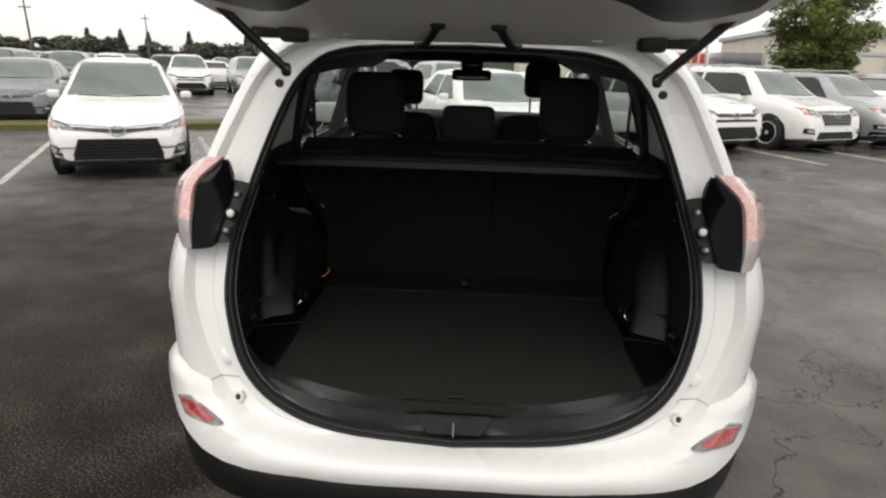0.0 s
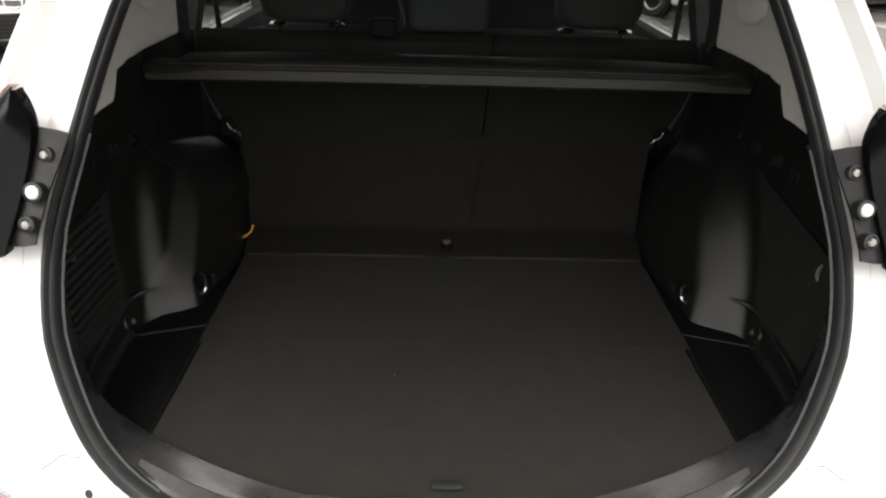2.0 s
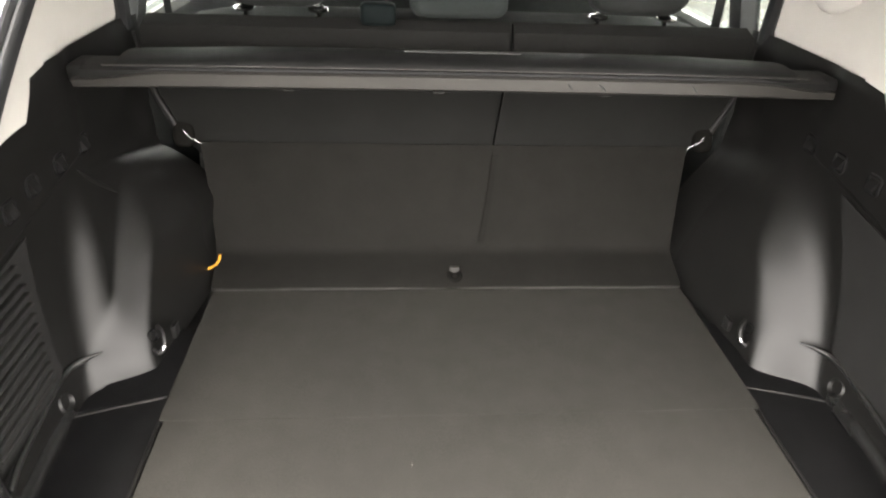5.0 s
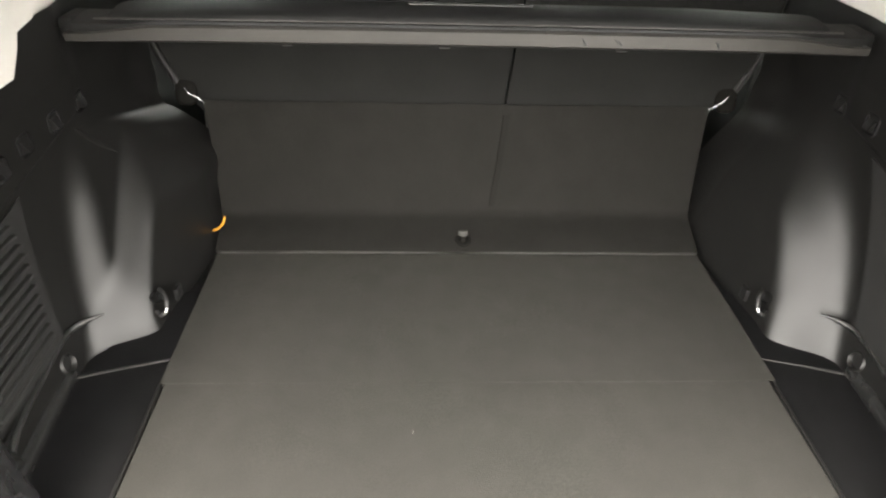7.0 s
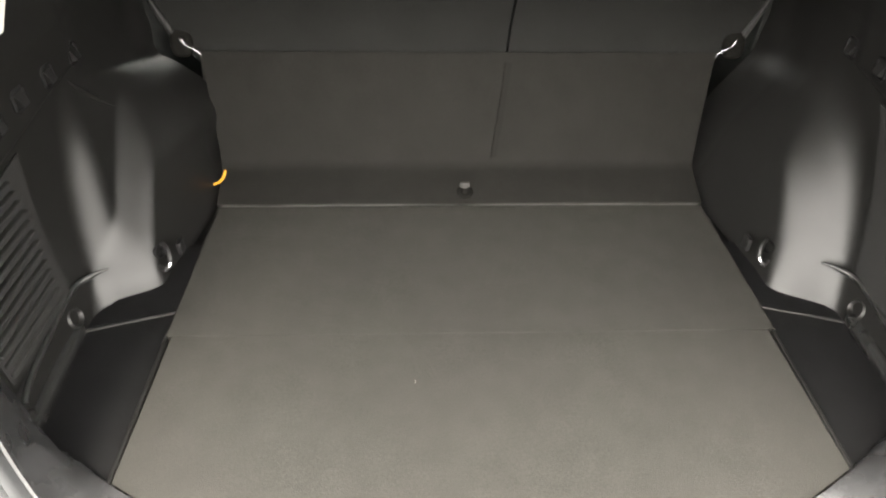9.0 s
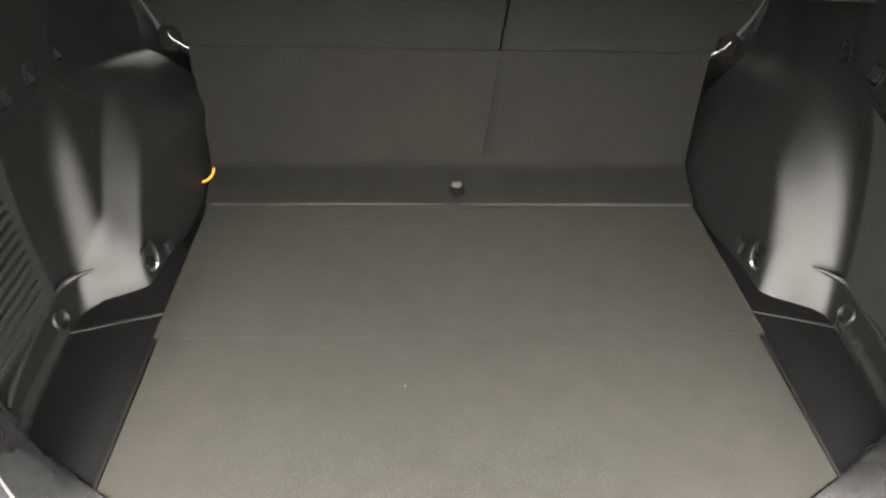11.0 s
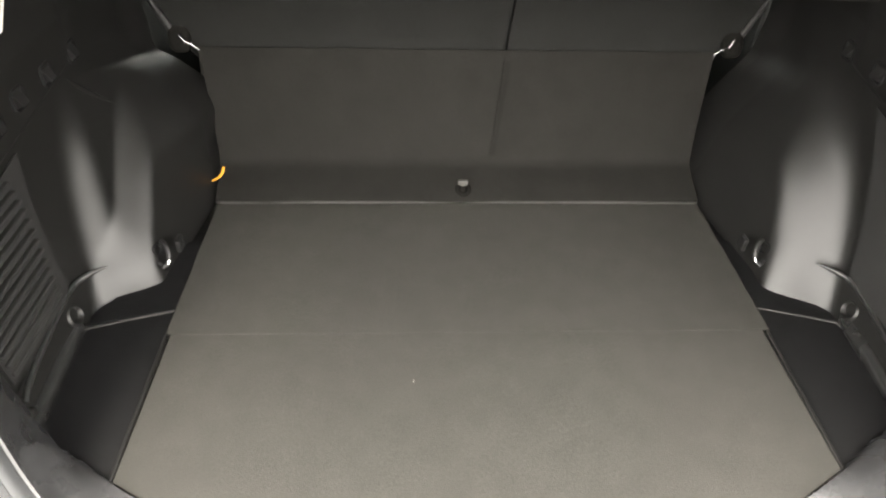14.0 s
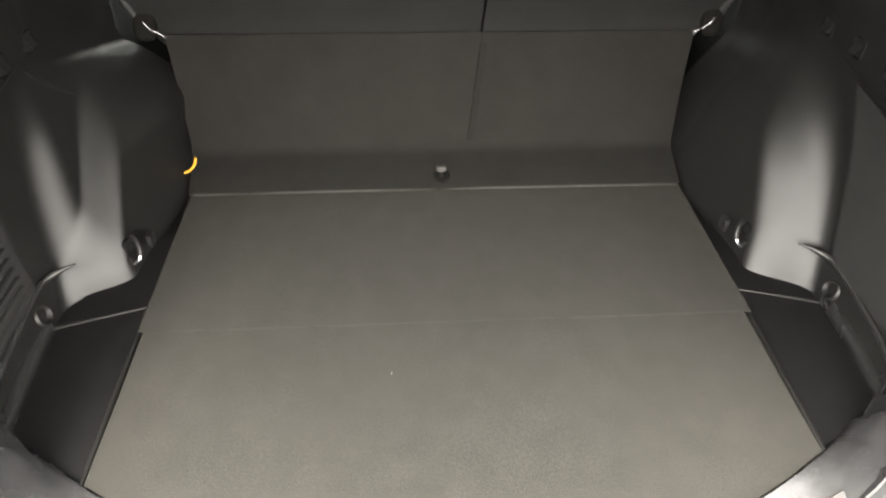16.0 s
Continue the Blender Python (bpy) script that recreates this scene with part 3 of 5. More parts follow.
SILL_F = (0, .12, .25, .45, .5, .75, .92, 1.0)
for f in SILL_F:
    row = []
    for x in xs:
        a = seal_at(x)
        c = Vector((x, max(carpet_edge(x), a.y + .012), .666))
        bow = math.sin(math.pi * f)
        p = Vector((x, a.y, a.z)).lerp(c, f) + Vector((0, -.004 * bow, .006 * bow))
        if f > .47:
            p.y += .008 * (1 - f) * 2
        if abs(x) < .14 and 0 < f < .95:
            p += Vector((0, .016, -.006)) * min(1, (.14 - abs(x)) / .05)
        row.append(p)
    sill_rows.append(row)
sill_rows.append([p + Vector((0, .01, -.03)) for p in sill_rows[-1]])
sill = part("sill_plate", loft(sill_rows), SILLPL, suv, "black plastic load sill")
for s in (1, -1):
    rows = []
    for f in (-.5, -.2, .2, .5):
        rows.append([])
        for p, q in zip(sill_rows[1], sill_rows[3]):
            if .14 < s * p.x < .56:
                taper = min(1, (s * p.x - .13) / .05, (.58 - s * p.x) / .12)
                rows[-1].append(p.lerp(q, .5 + f * taper) + Vector((0, -.003, .004)))
    part("scuff_strip", thick(loft(rows), .003), SCUFF, sill, "worn grey scuff strip")
part("latch_recess", thick(loft([[Vector((-.098, -.252, .640)), Vector((.098, -.252, .640))], [Vector((-.070, -.262, .590)), Vector((.070, -.262, .590))]]), .010), RUBBER, sill, "black latch recess")
part("latch_plate", thick(loft([[Vector((-.046, -.268, .640)), Vector((.046, -.268, .640))], [Vector((-.038, -.276, .602)), Vector((.038, -.276, .602))]]), .006), SCUFF, sill, "grey latch cover")
part("striker", tube([(-.002, -.276, .594), (-.002, -.288, .598), (-.002, -.288, .622), (-.002, -.274, .628)], .003), CHROME, sill, "bare steel striker loop")
part("latch_slot", box(-.026, .026, -.212, -.196, .664, .672, .003), RUBBER, sill)

# ---- cargo floor ----
def carpet(x0, x1, y0, y1, z, nx=14, ny=12, near=None):
    rows = []
    for j in range(ny + 1):
        row = []
        for i in range(nx + 1):
            x = x0 + (x1 - x0) * i / nx
            ya = near(x) if near else y0
            y = ya + (y1 - ya) * j / ny
            row.append(Vector((x, y, z + .0012 * noise.noise((x * 9, y * 9, z)))))
        rows.append(row)
    bm = loft(rows)
    thick(bm, .016)
    bmesh.ops.bevel(bm, geom=[e for e in bm.edges if e.is_manifold and e.calc_face_angle(0) > 1.0], offset=.0004, segments=1, affect="EDGES")
    return bm


load_floor = part("load_floor", carpet(-.531, .531, 0, .188, .66, near=lambda x: carpet_edge(x) + .004), CARPET, suv, "charcoal carpeted load floor board")
part("front_board", carpet(-.541, .545, .1882, .576, .6601), CARPET, load_floor)
part("lint", tube([(-.105, .077, .6612), (-.1045, .080, .6622), (-.105, .083, .6614)], .0006, n=6), CLIPPL, load_floor, "tiny pale lint speck")
part("edge_piping", tube([(-.535, .578, .662), (0, .578, .664), (.54, .578, .662)], .0018, n=6), PIPING, load_floor, "pale edge piping")
for s in (1, -1):
    part("board_rim", tube([(s * .536, -.115, .657), (s * .5375, .04, .658), (s * .539, .186, .658)], .0036, n=8), ARCHPL, load_floor)
    # tray beside the board
    tray = part("side_tray", thick(loft([[Vector((s * x, y, .648 + .001 * k)) for x in (.538, .60, .66, .735)] for k, y in enumerate((-.11, .0, .1, .2, .3, .45))]), .004), TRAYPL, suv, "black plastic side bin lid")
    part("lid_edge", tube([(s * .541, .252, .654), (s * .62, .229, .6545), (s * .696, .204, .655)], .0013, n=6), PIPING, tray, "pale lid edge")
    part("lid_step", thick(loft([[Vector((s * .541, .255, .6525)), Vector((s * .69, .216, .6525))], [Vector((s * .541, .44, .6525)), Vector((s * .60, .44, .6525))]]), .003), TRAYPL, tray)
under = part("cargo_tub", box(-.74, .74, -.16, .95, .40, .62, .02), TRAYPL, suv, "black cargo tub under the floor")

# ---- rear seat ----
seat = thing("rear_seat", "black cloth rear bench with carpeted split back", "", CAR)
seat.parent = suv
seat.matrix_world = CAR


def seat_panel(xa, xb, pts, widths, mt, name, label=""):
    """A board that follows pts (y, z); widths: how far the outer edge lies at each of them."""
    rows = []
    for (y, z), w in zip(pts, widths):
        lean = .035 * (z - 1.20)
        a = xa + lean if abs(xa) < .2 else math.copysign(w, xa)
        b = xb + lean if abs(xb) < .2 else math.copysign(w, xb)
        rows.append([Vector((a + (b - a) * i / 10, y + .003 * noise.noise((i * .7, z * 9, 1)), z)) for i in range(11)])
    return part(name, thick(loft(rows), .012), mt, seat, label)


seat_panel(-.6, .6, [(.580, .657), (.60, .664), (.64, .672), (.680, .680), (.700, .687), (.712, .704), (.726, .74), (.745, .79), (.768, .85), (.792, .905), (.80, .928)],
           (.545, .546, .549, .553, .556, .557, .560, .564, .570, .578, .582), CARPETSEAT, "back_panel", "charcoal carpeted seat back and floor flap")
# upper back under the cover, with that shade put into its cloth colour
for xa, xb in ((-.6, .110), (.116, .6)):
    seat_panel(xa, xb, [(.796, .922), (.799, .934), (.79, .97), (.765, 1.05), (.74, 1.13), (.722, 1.175), (.728, 1.205), (.755, 1.222)], (.584, .60, .62, .64, .645, .645, .64, .63), SHADEDCLOTH, "upper_back", "cloth upper seat back, darkened for the cover's shade")
# flat dark strip and line in place of a recess: the groove's shade as colour
groove = part("back_groove", thick(loft([[Vector((.071, .7026, .712)), Vector((.085, .7026, .712))], [Vector((.083, .7296, .79)), Vector((.097, .7296, .79))], [Vector((.100, .7786, .912)), Vector((.114, .7786, .912))]]), .004), GROOVESHADE, seat)
part("groove_shade_line", tube([(.072, .7014, .712), (.084, .7284, .79), (.101, .7774, .912)], .0013, n=6), GROOVE, groove)
part("backrest", cushion(0, .90, 1.02, .64, .07, .19, -8, .3), FABRIC, seat)
part("bench_cushion", cushion(0, 1.12, .80, .64, .30, .12, 0, .3), FABRIC, seat)
for x, w in ((-.365, .112), (.377, .110)):
    part("headrest", cushion(x, .775, 1.357, w, .058, .118, 8, .46), FABRIC, seat, "black cloth outer headrest")
    for dx in (-.075, .075):
        part("headrest_post", tube([(x + dx, .775, 1.19), (x + dx, .775, 1.26)], .006), CHROME, seat, "chrome headrest post")
        part("post_collar", lathe([(.006, -.003), (.017, -.001), (.021, .003), (.019, .007), (.007, .009)], Matrix.Translation((x + dx, .765, 1.232)), 18), CHROME, seat)
part("centre_headrest", cushion(-.003, .745, 1.297, .10, .05, .066, 6, .32), FABRIC2, seat, "low grey centre headrest")
part("belt_guide", cushion(-.166, .735, 1.236, .036, .020, .022, 0, .35), BELTPL, seat)
part("pull_tab", box(-.004, .018, .618, .626, .674, .694, .002), PIPING, seat, "pale grey pull tab")
part("pull_loop", tube(spline([(-.003, .618, .678), (-.005, .604, .674), (.007, .592, .672), (.019, .604, .674), (.017, .618, .678)], 12), .0075), GROOVE, seat)
for s in (1, -1):
    part("seat_latch", cushion(s * .614, .788, .951, .024, .014, .030, 20, .7), GROOVE, seat, "black seat release latch")
    # thin chrome streak added to draw the glint on the latch
    part("latch_glint", tube(spline([(s * .607, .766, .970), (s * .598, .764, .955), (s * .586, .768, .946), (s * .572, .772, .932)], 8), (.0004, .0009, .0008, .0005, .0007, .0010, .0008, .0012, .0005)), CHROME, seat)
part("orange_strap", tube(spline([(-.572, .630, .683), (-.560, .628, .687), (-.546, .626, .695), (-.534, .626, .708), (-.528, .628, .724)], 14), .0030, n=8), ORANGE, seat, "bright orange pull strap")

# ---- cargo side trim ----
def wall_x(z):
    """Half the width between the cargo walls at height z."""
    return .690 + .018 * math.sin(math.pi * min(1, max(0, (z - .648) / .46)))


def ridge(p, q, y, z, wide):
    """1 on the line from p to q in the side's plane (y, z), falling off to 0 within wide."""
    d, e = (q[0] - p[0], q[1] - p[1]), (y - p[0], z - p[1])
    f = min(1, max(0, (d[0] * e[0] + d[1] * e[1]) / (d[0] ** 2 + d[1] ** 2)))
    gap = math.hypot(e[0] - f * d[0], e[1] - f * d[1])
    return math.exp(-(gap / wide) ** 2) * min(1, 5 * f, 5 * (1 - f))


def moulded_at(s, y, z):
    """The inner face of a cargo side: a wall that swells into the wheel arch in two sweeps."""
    d = max(0, z - .648)
    bend = .5 * ((d - .035) + math.hypot(d - .035, .03))
    if s < 0:
        ya, yb = .284 + .016 * min(1, d / .06) + .37 * d, .298 + 1.06 * bend + .06 * max(0, d - .06)
        foot = max(0, 1 - d / .10)
        first = smooth01((y - ya) / (.088 + .02 * foot) + .5) * (1 - smooth01((z - .84) / .22))
        second = smooth01((y - yb) / max(.060, .080 - .08 * max(0, d - .06)) + .5) * (1 - smooth01((z - .800) / .17))
    else:
        ya, yb = .268 + .42 * d + .60 * d * d, .277 + .61 * d + .55 * d * d
        first = smooth01((y - ya) / (.090 + .07 * d) + .5) * (1 - smooth01((z - .80) / .27))
        second = smooth01((y - yb) / (.096 + .08 * d) + .5) * (1 - smooth01((z - .79 + .10 * max(0, y - .5)) / .28))
    lean = 1 - .38 * min(1, d / .30)
    x = wall_x(z) - lean * (.052 * first + (.054 + .04 * min(1, max(0, (y - .36) / .3))) * second)
    x -= .02 * smooth01((y - .70) / .12) * smooth01((z - .90) / .1)
    # the shoulder stands proud of the lower wall, above a slanting step
    step = .958 + .155 * y
    x -= .007 * smooth01((z - step) / .012 + .5) * (1 - smooth01((y - .46) / .07))
    if s < 0:
        # rounded crown of the arch, which meets the wall above it in a crease
        crown = .998 - .27 * max(0, y - .50)
        f = (z - crown + .10) / .10
        if 0 < f < 1:
            x -= .034 * smooth01((y - .44) / .30) * math.sqrt(1 - f * f)
        elif f <= 0:
            x -= .034 * smooth01((y - .44) / .30) * smooth01((z - .70) / max(.01, crown - .80))
    else:
        x -= .005 * ridge((.52, .957), (.82, .905), y, z, .022)
    return Vector((s * x, y, z))


def moulded_side(s):
    rows = []
    for z in [.646 + (1.210 - .646) * i / 170 for i in range(171)]:
        y0 = max(0, z - .99) * .85
        rows.append([moulded_at(s, y0 + (.8 - y0) * j / 120, z) for j in range(121)])
    return loft(rows)


for s in (1, -1):
    trim = part("side_trim", moulded_side(s), ARCHPL, suv, "black moulded plastic cargo side panel with wheel arch")
    # edge trim that runs to the seal
    lip = [Vector((s * (p.x - .004), p.y, p.z)) for p in inset(EDGE, .0175, .014)[10:28]]
    wall = [Vector((s * min(.705, .692 + .02 * math.sin((p.z - .65) * 5)), .02 + max(0, p.z - 1.0) * 1.3, max(p.z, .652) - max(0, p.z - 1.1) * .4)) for p in inset(EDGE, .0175, .014)[10:28]]
    part("edge_cover", thick(loft([lip, [a.lerp(b, .5) + Vector((-s * .012, 0, 0)) for a, b in zip(lip, wall)], wall]), .004), SILLPL, trim)
    # flat grained sheet added under the shoulder; its lighter colour holds the wall's sheen
    field = []
    for k in range(15):
        row = []
        for j in range(15):
            y = .03
            z = .728 + (.944 - .728) * k / 14
            d = z - .648
            y += ((.214 + .16 * d if s < 0 else .212 + .42 * d + .60 * d * d) - .03) * j / 14
            z += .155 * y * k / 14
            row.append(moulded_at(s, y, z) + Vector((-s * .0025, 0, 0)))
        field.append(row)
    part("wall_sheen", thick(loft(field), .002), GRAINPL, trim, "grained dark grey sheet, lightened for the wall's sheen")
    foot = [moulded_at(s, y, .650) for y in [.17 + .012 * k for k in range(24)]]
    part("arch_foot", tube([p + Vector((-s * .001, 0, 0)) for p in foot], .0016, n=6), PIPING, trim)
    part("front_edge", tube(spline([(s * .672, .772, 1.18), (s * .660, .782, 1.06), (s * .625, .796, .955)], 10), [.004 + .0006 * k for k in range(11)]), GRAINPL, trim)
    if s < 0:
        # short moulded crest over the arch
        line = [moulded_at(s, q.x, q.y) + Vector((s * .0012, 0, 0)) for q in spline([(.455, 1.016, 0), (.470, .998, 0), (.490, .976, 0), (.520, .945, 0), (.548, .917, 0)], 14)]
        part("arch_crest", tube(line, [.0004 + .0050 * math.sin(math.pi * k / 14) for k in range(15)], n=10), ARCHPL, trim)
    # lashing eye with its hood
    eye = part("lashing_eye", tube(spline([(s * .588, .372, .722), (s * .577, .362, .718), (s * .570, .350, .706), (s * .572, .342, .692), (s * .582, .340, .684), (s * .592, .346, .688)], 16), .0050, n=10), PLASTIC, trim, "black lashing eye")
    part("steel_tip", tube(spline([(s * .570, .345, .698), (s * .573, .3405, .690), (s * .581, .3385, .684)], 8), .0054, n=10), CHROME, eye, "bright steel wear tip")
    part("eye_cup", lathe([(.013, -.004), (.013, .001), (.0115, .003), (.010, .000), (.008, -.006), (.0003, -.008)], Matrix.Translation((s * .594, .366, .706)) @ Vector((-s * .85, -.45, .25)).to_track_quat("Z", "Y").to_matrix().to_4x4(), 20), TRAYPL, trim)
    part("eye_tab", box(*sorted((s * .557, s * .566)), .376, .400, .688, .716, .002), PLASTIC, trim)
    # rounded ledge along the foot of the wall, under a slim rail that sweeps up over the arch
    foot_l = spline([(.704, .222, .664), (.700, .195, .662), (.694, .10, .662), (.684, .005, .662), (.672, -.045, .662)], 20)
    part("floor_rail", tube([Vector((s * p.x, p.y, p.z)) for p in foot_l], [.007 + .009 * min(1, i / 4) for i in range(21)], n=14), RAILPL, trim, "black rounded lower rail")
    trough = [[Vector((s * (p.x + dx), p.y, p.z + dz)) for p in foot_l] for dx, dz in ((-.004, .010), (.003, .026), (.008, .040), (.006, .054))]
    part("ledge_trough", loft(trough), ARCHPL, trim)
    upper = spline([(.655, .290, .730), (.676, .272, .731), (.694, .246, .730), (.699, .205, .726), (.698, .13, .716), (.695, .06, .706), (.688, .02, .696)], 24)
    part("rail_upper", tube([Vector((s * p.x, p.y, p.z)) for p in upper], [.0015 + .0050 * min(1, i / 5) for i in range(25)], n=10), RAILPL, trim)
    part("round_cap", lathe([(.019, -.006), (.019, .005), (.016, .008), (.013, .004), (.011, -.004), (.0003, -.005)], Matrix.Translation((s * .697, .207, .688)) @ pose(0, 0, 0, 0, -70 * s, 0), 20), ARCHPL, trim)
    part("rail_end", cushion(s * .688, .012, .672, .012, .014, .014, 0, .7), ARCHPL, trim)
    part("rail_hook", tube(spline([(s * .684, -.004, .672), (s * .676, -.012, .668), (s * .672, -.02, .660)], 6), .0022, n=6), GREYPL, trim)
    clip = [moulded_at(s, .088 + .006 * math.sin(math.pi * k / 8), .900 + .036 * k / 8) + Vector((-s * .0065, 0, 0)) for k in range(9)]
    part("trim_clip", tube(clip, [.0012 + .0030 * math.sin(math.pi * (k + .5) / 9) for k in range(9)], n=8), CLIPPL, trim, "small pale clip")
    for y, z in ((.515, 1.052), (.412, 1.056), (.315, 1.058), (.242, 1.050)) if s > 0 else ((.492, 1.046), (.394, 1.049), (.302, 1.052), (.232, 1.045)):
        wx = abs(moulded_at(s, y, z).x)
        pocket = part("hook_pocket", tube([(s * (wx - .001), y + .017 * a0, z + .016 * b0) for a0, b0 in ((-1, -.7), (-.7, -1), (.7, -1), (1, -.7), (1, .7), (.7, 1), (-.7, 1), (-1, .7), (-1, -.7))], .0028, n=6, cap=False), TRAYPL, trim)
        part("bag_hook", loft([[Vector((s * (wx - dx), y + dy, z + dz)) for dx, dy, dz in r] for r in (
            ((-.002, -.011, .013), (-.002, .011, .013), (-.002, .011, .010), (-.002, -.011, .010)),
            ((.004, -.010, .006), (.004, .010, .006), (.001, .010, .000), (.001, -.010, .000)),
            ((.011, -.008, -.008), (.011, .008, -.008), (-.001, .008, -.012), (-.001, -.008, -.012)))], close=True, cap=True), PLASTIC, pocket)
    if s < 0:
        for k in range(13):
            z = .735 + k * .0185
            y1 = .208 + .10 * max(0, z - .76) * (z < .90) - max(0, z - .90) * .15 + .014 * (z >= .90)
            part("vent_slat", box(-.708, -.692, .035, y1, z, z + .010, .003), GRAINPL, trim, smooth=False)
    # pale upper pillar trim: a narrow facet along the seal and a broad one ahead of it
    rear = spline([tuple(p) for p in inset(EDGE, .0175, .014)[27:38]], 12)
    crease = spline([(.658, .285, 1.160), (.674, .355, 1.204), (.664, .36, 1.30), (.625, .365, 1.42), (.545, .41, 1.515)], 12)
    ahead = spline([(.696, .785, 1.19), (.690, .765, 1.22), (.664, .725, 1.32), (.618, .675, 1.44), (.555, .645, 1.53)], 12)
    rows = [[a0.lerp(b0, f) + Vector((.012, -.010, 0)) * math.sin(math.pi * f) for a0, b0 in zip(rear, crease)] for f in (0, .2, .5, .8, 1)]
    part("pillar_trim", loft([[Vector((s * q.x, q.y, q.z)) for q in r] for r in rows]), TRIMGREY, suv, "pale grey rear pillar trim")
    rows = [[a0.lerp(b0, f) + Vector((.014, 0, 0)) * math.sin(math.pi * f) for a0, b0 in zip(crease[3:], ahead[3:])] for f in (0, .06, .25, .5, .75, 1)]
    low = [Vector((.706, .365 + .42 * f, 1.192)) for f in (0, .06, .25, .5, .75, 1)]
    rows = [[q] + r for q, r in zip(low, rows)]
    wide = part("pillar_cover", loft([[Vector((s * q.x, q.y, q.z)) for q in r] for r in rows]), TRIMGREY, suv, "pale grey upper side trim")
    m = Matrix.Translation((s * .674, .555, 1.385)) @ pose(0, 0, 0, 0, -90 * s + 16 * s, 0)
    part("belt_bezel", lathe([(.092, -.014), (.088, -.003), (.074, .006), (.056, .011), (.040, .009), (.033, .000)], m, 30), TRIMGREY, wide, "round pale trim boss")
    part("belt_outlet", lathe([(.030, -.004), (.031, .006), (.027, .009), (.024, .002)], m, 22), GLOSSBLACK, wide)
    part("belt_button", lathe([(.024, .001), (.015, .005), (.0005, .006)], m, 20), CHROME, wide)
    part("window_edge", tube(spline([(s * .690, .775, 1.19), (s * .660, .72, 1.33), (s * .615, .665, 1.45), (s * .56, .65, 1.52)], 14), .017, n=8), RUBBER, suv)
    part("shoulder_belt", thick(loft([[Vector((s * .655, .93, 1.50)), Vector((s * .655, .975, 1.50))], [Vector((s * .650, .915, 1.20)), Vector((s * .650, .96, 1.20))], [Vector((s * .640, .89, 1.05)), Vector((s * .640, .935, 1.05))]]), .002), FABRIC, suv, "black shoulder belt")

# ---- cabin ----
part("headliner", thick(loft([[Vector((x, y, 1.56 + .03 * math.sin((y - .3) * 1.3) - .10 * (x / .6) ** 4)) for x in [i / 10 * 1.24 - .62 for i in range(11)]] for y in (.33, .45, .8, 1.2, 1.6, 2.0, 2.25)]), .008), LINER, suv, "pale cloth headliner")
part("cabin_floor", box(-.74, .74, .86, 2.9, .34, .40, .02), FABRIC, suv)
part("roof_panel", thick(loft([[Vector((x, y, 1.685 - .0 - .028 * max(0, y - 1.2) ** 2 - .13 * (x / .68) ** 4 - .03 * max(0, .7 - y))) for x in [i / 12 * 1.34 - .67 for i in range(13)]] for y in (.66, .9, 1.3, 1.7, 2.1, 2.3)]), .01), WHITE, suv, "white roof panel")
for x, hx, top in ((-.395, -.343, 1.466), (.358, .360, 1.52)):
    fs = part("front_seat", cushion(x, 1.66, .98, .225, .075, .275, 10, .35), FABRIC, suv, "black cloth front seat")
    part("front_headrest", cushion(hx, 1.67, top - .088, .090, .055, .088, 8, .4), FABRIC, fs)
    for dx in (-.055, .055):
        part("front_post", tube([(hx + dx, 1.67, 1.20), (hx + dx, 1.67, top - .15)], .006), CHROME, fs)
    part("front_cushion", cushion(x, 1.95, .66, .25, .26, .10, 0, .35), FABRIC, fs)
    part("piping_line", tube(spline([(x + .20, 1.60, 1.0), (x + .235, 1.62, 1.12), (x + .20, 1.64, 1.225)], 10), .004), GREYPL, fs)
dash = part("dashboard", cushion(0, 2.62, .98, .72, .26, .20, 0, .3), FABRIC, suv, "dark moulded dashboard")
part("centre_screen", box(-.11, .13, 2.36, 2.40, 1.10, 1.19, .01), GLOSSBLACK, dash)
part("console", box(-.10, .10, 1.6, 2.4, .40, .72, .03), PLASTIC, suv)
mirror = part("rear_view_mirror", cushion(-.008, 2.18, 1.432, .118, .02, .033, 6, .35), GLOSSBLACK, suv, "black rear view mirror")
part("windshield_header", box(-.56, .56, 2.14, 2.25, 1.508, 1.56, .015), LINER, suv)
part("mirror_stem", tube([(-.008, 2.20, 1.45), (-.008, 2.26, 1.53)], .016), GLOSSBLACK, mirror)
part("mirror_housing", box(-.075, .060, 2.13, 2.28, 1.462, 1.52, .015), GLOSSBLACK, mirror)
part("steering_wheel", tube([(-.40 + .185 * math.cos(a), 2.30 - .07 * math.sin(a), 1.02 + .175 * math.sin(a)) for a in [k / 28 * 2 * math.pi for k in range(29)]], .016, cap=False), GLOSSBLACK, suv)

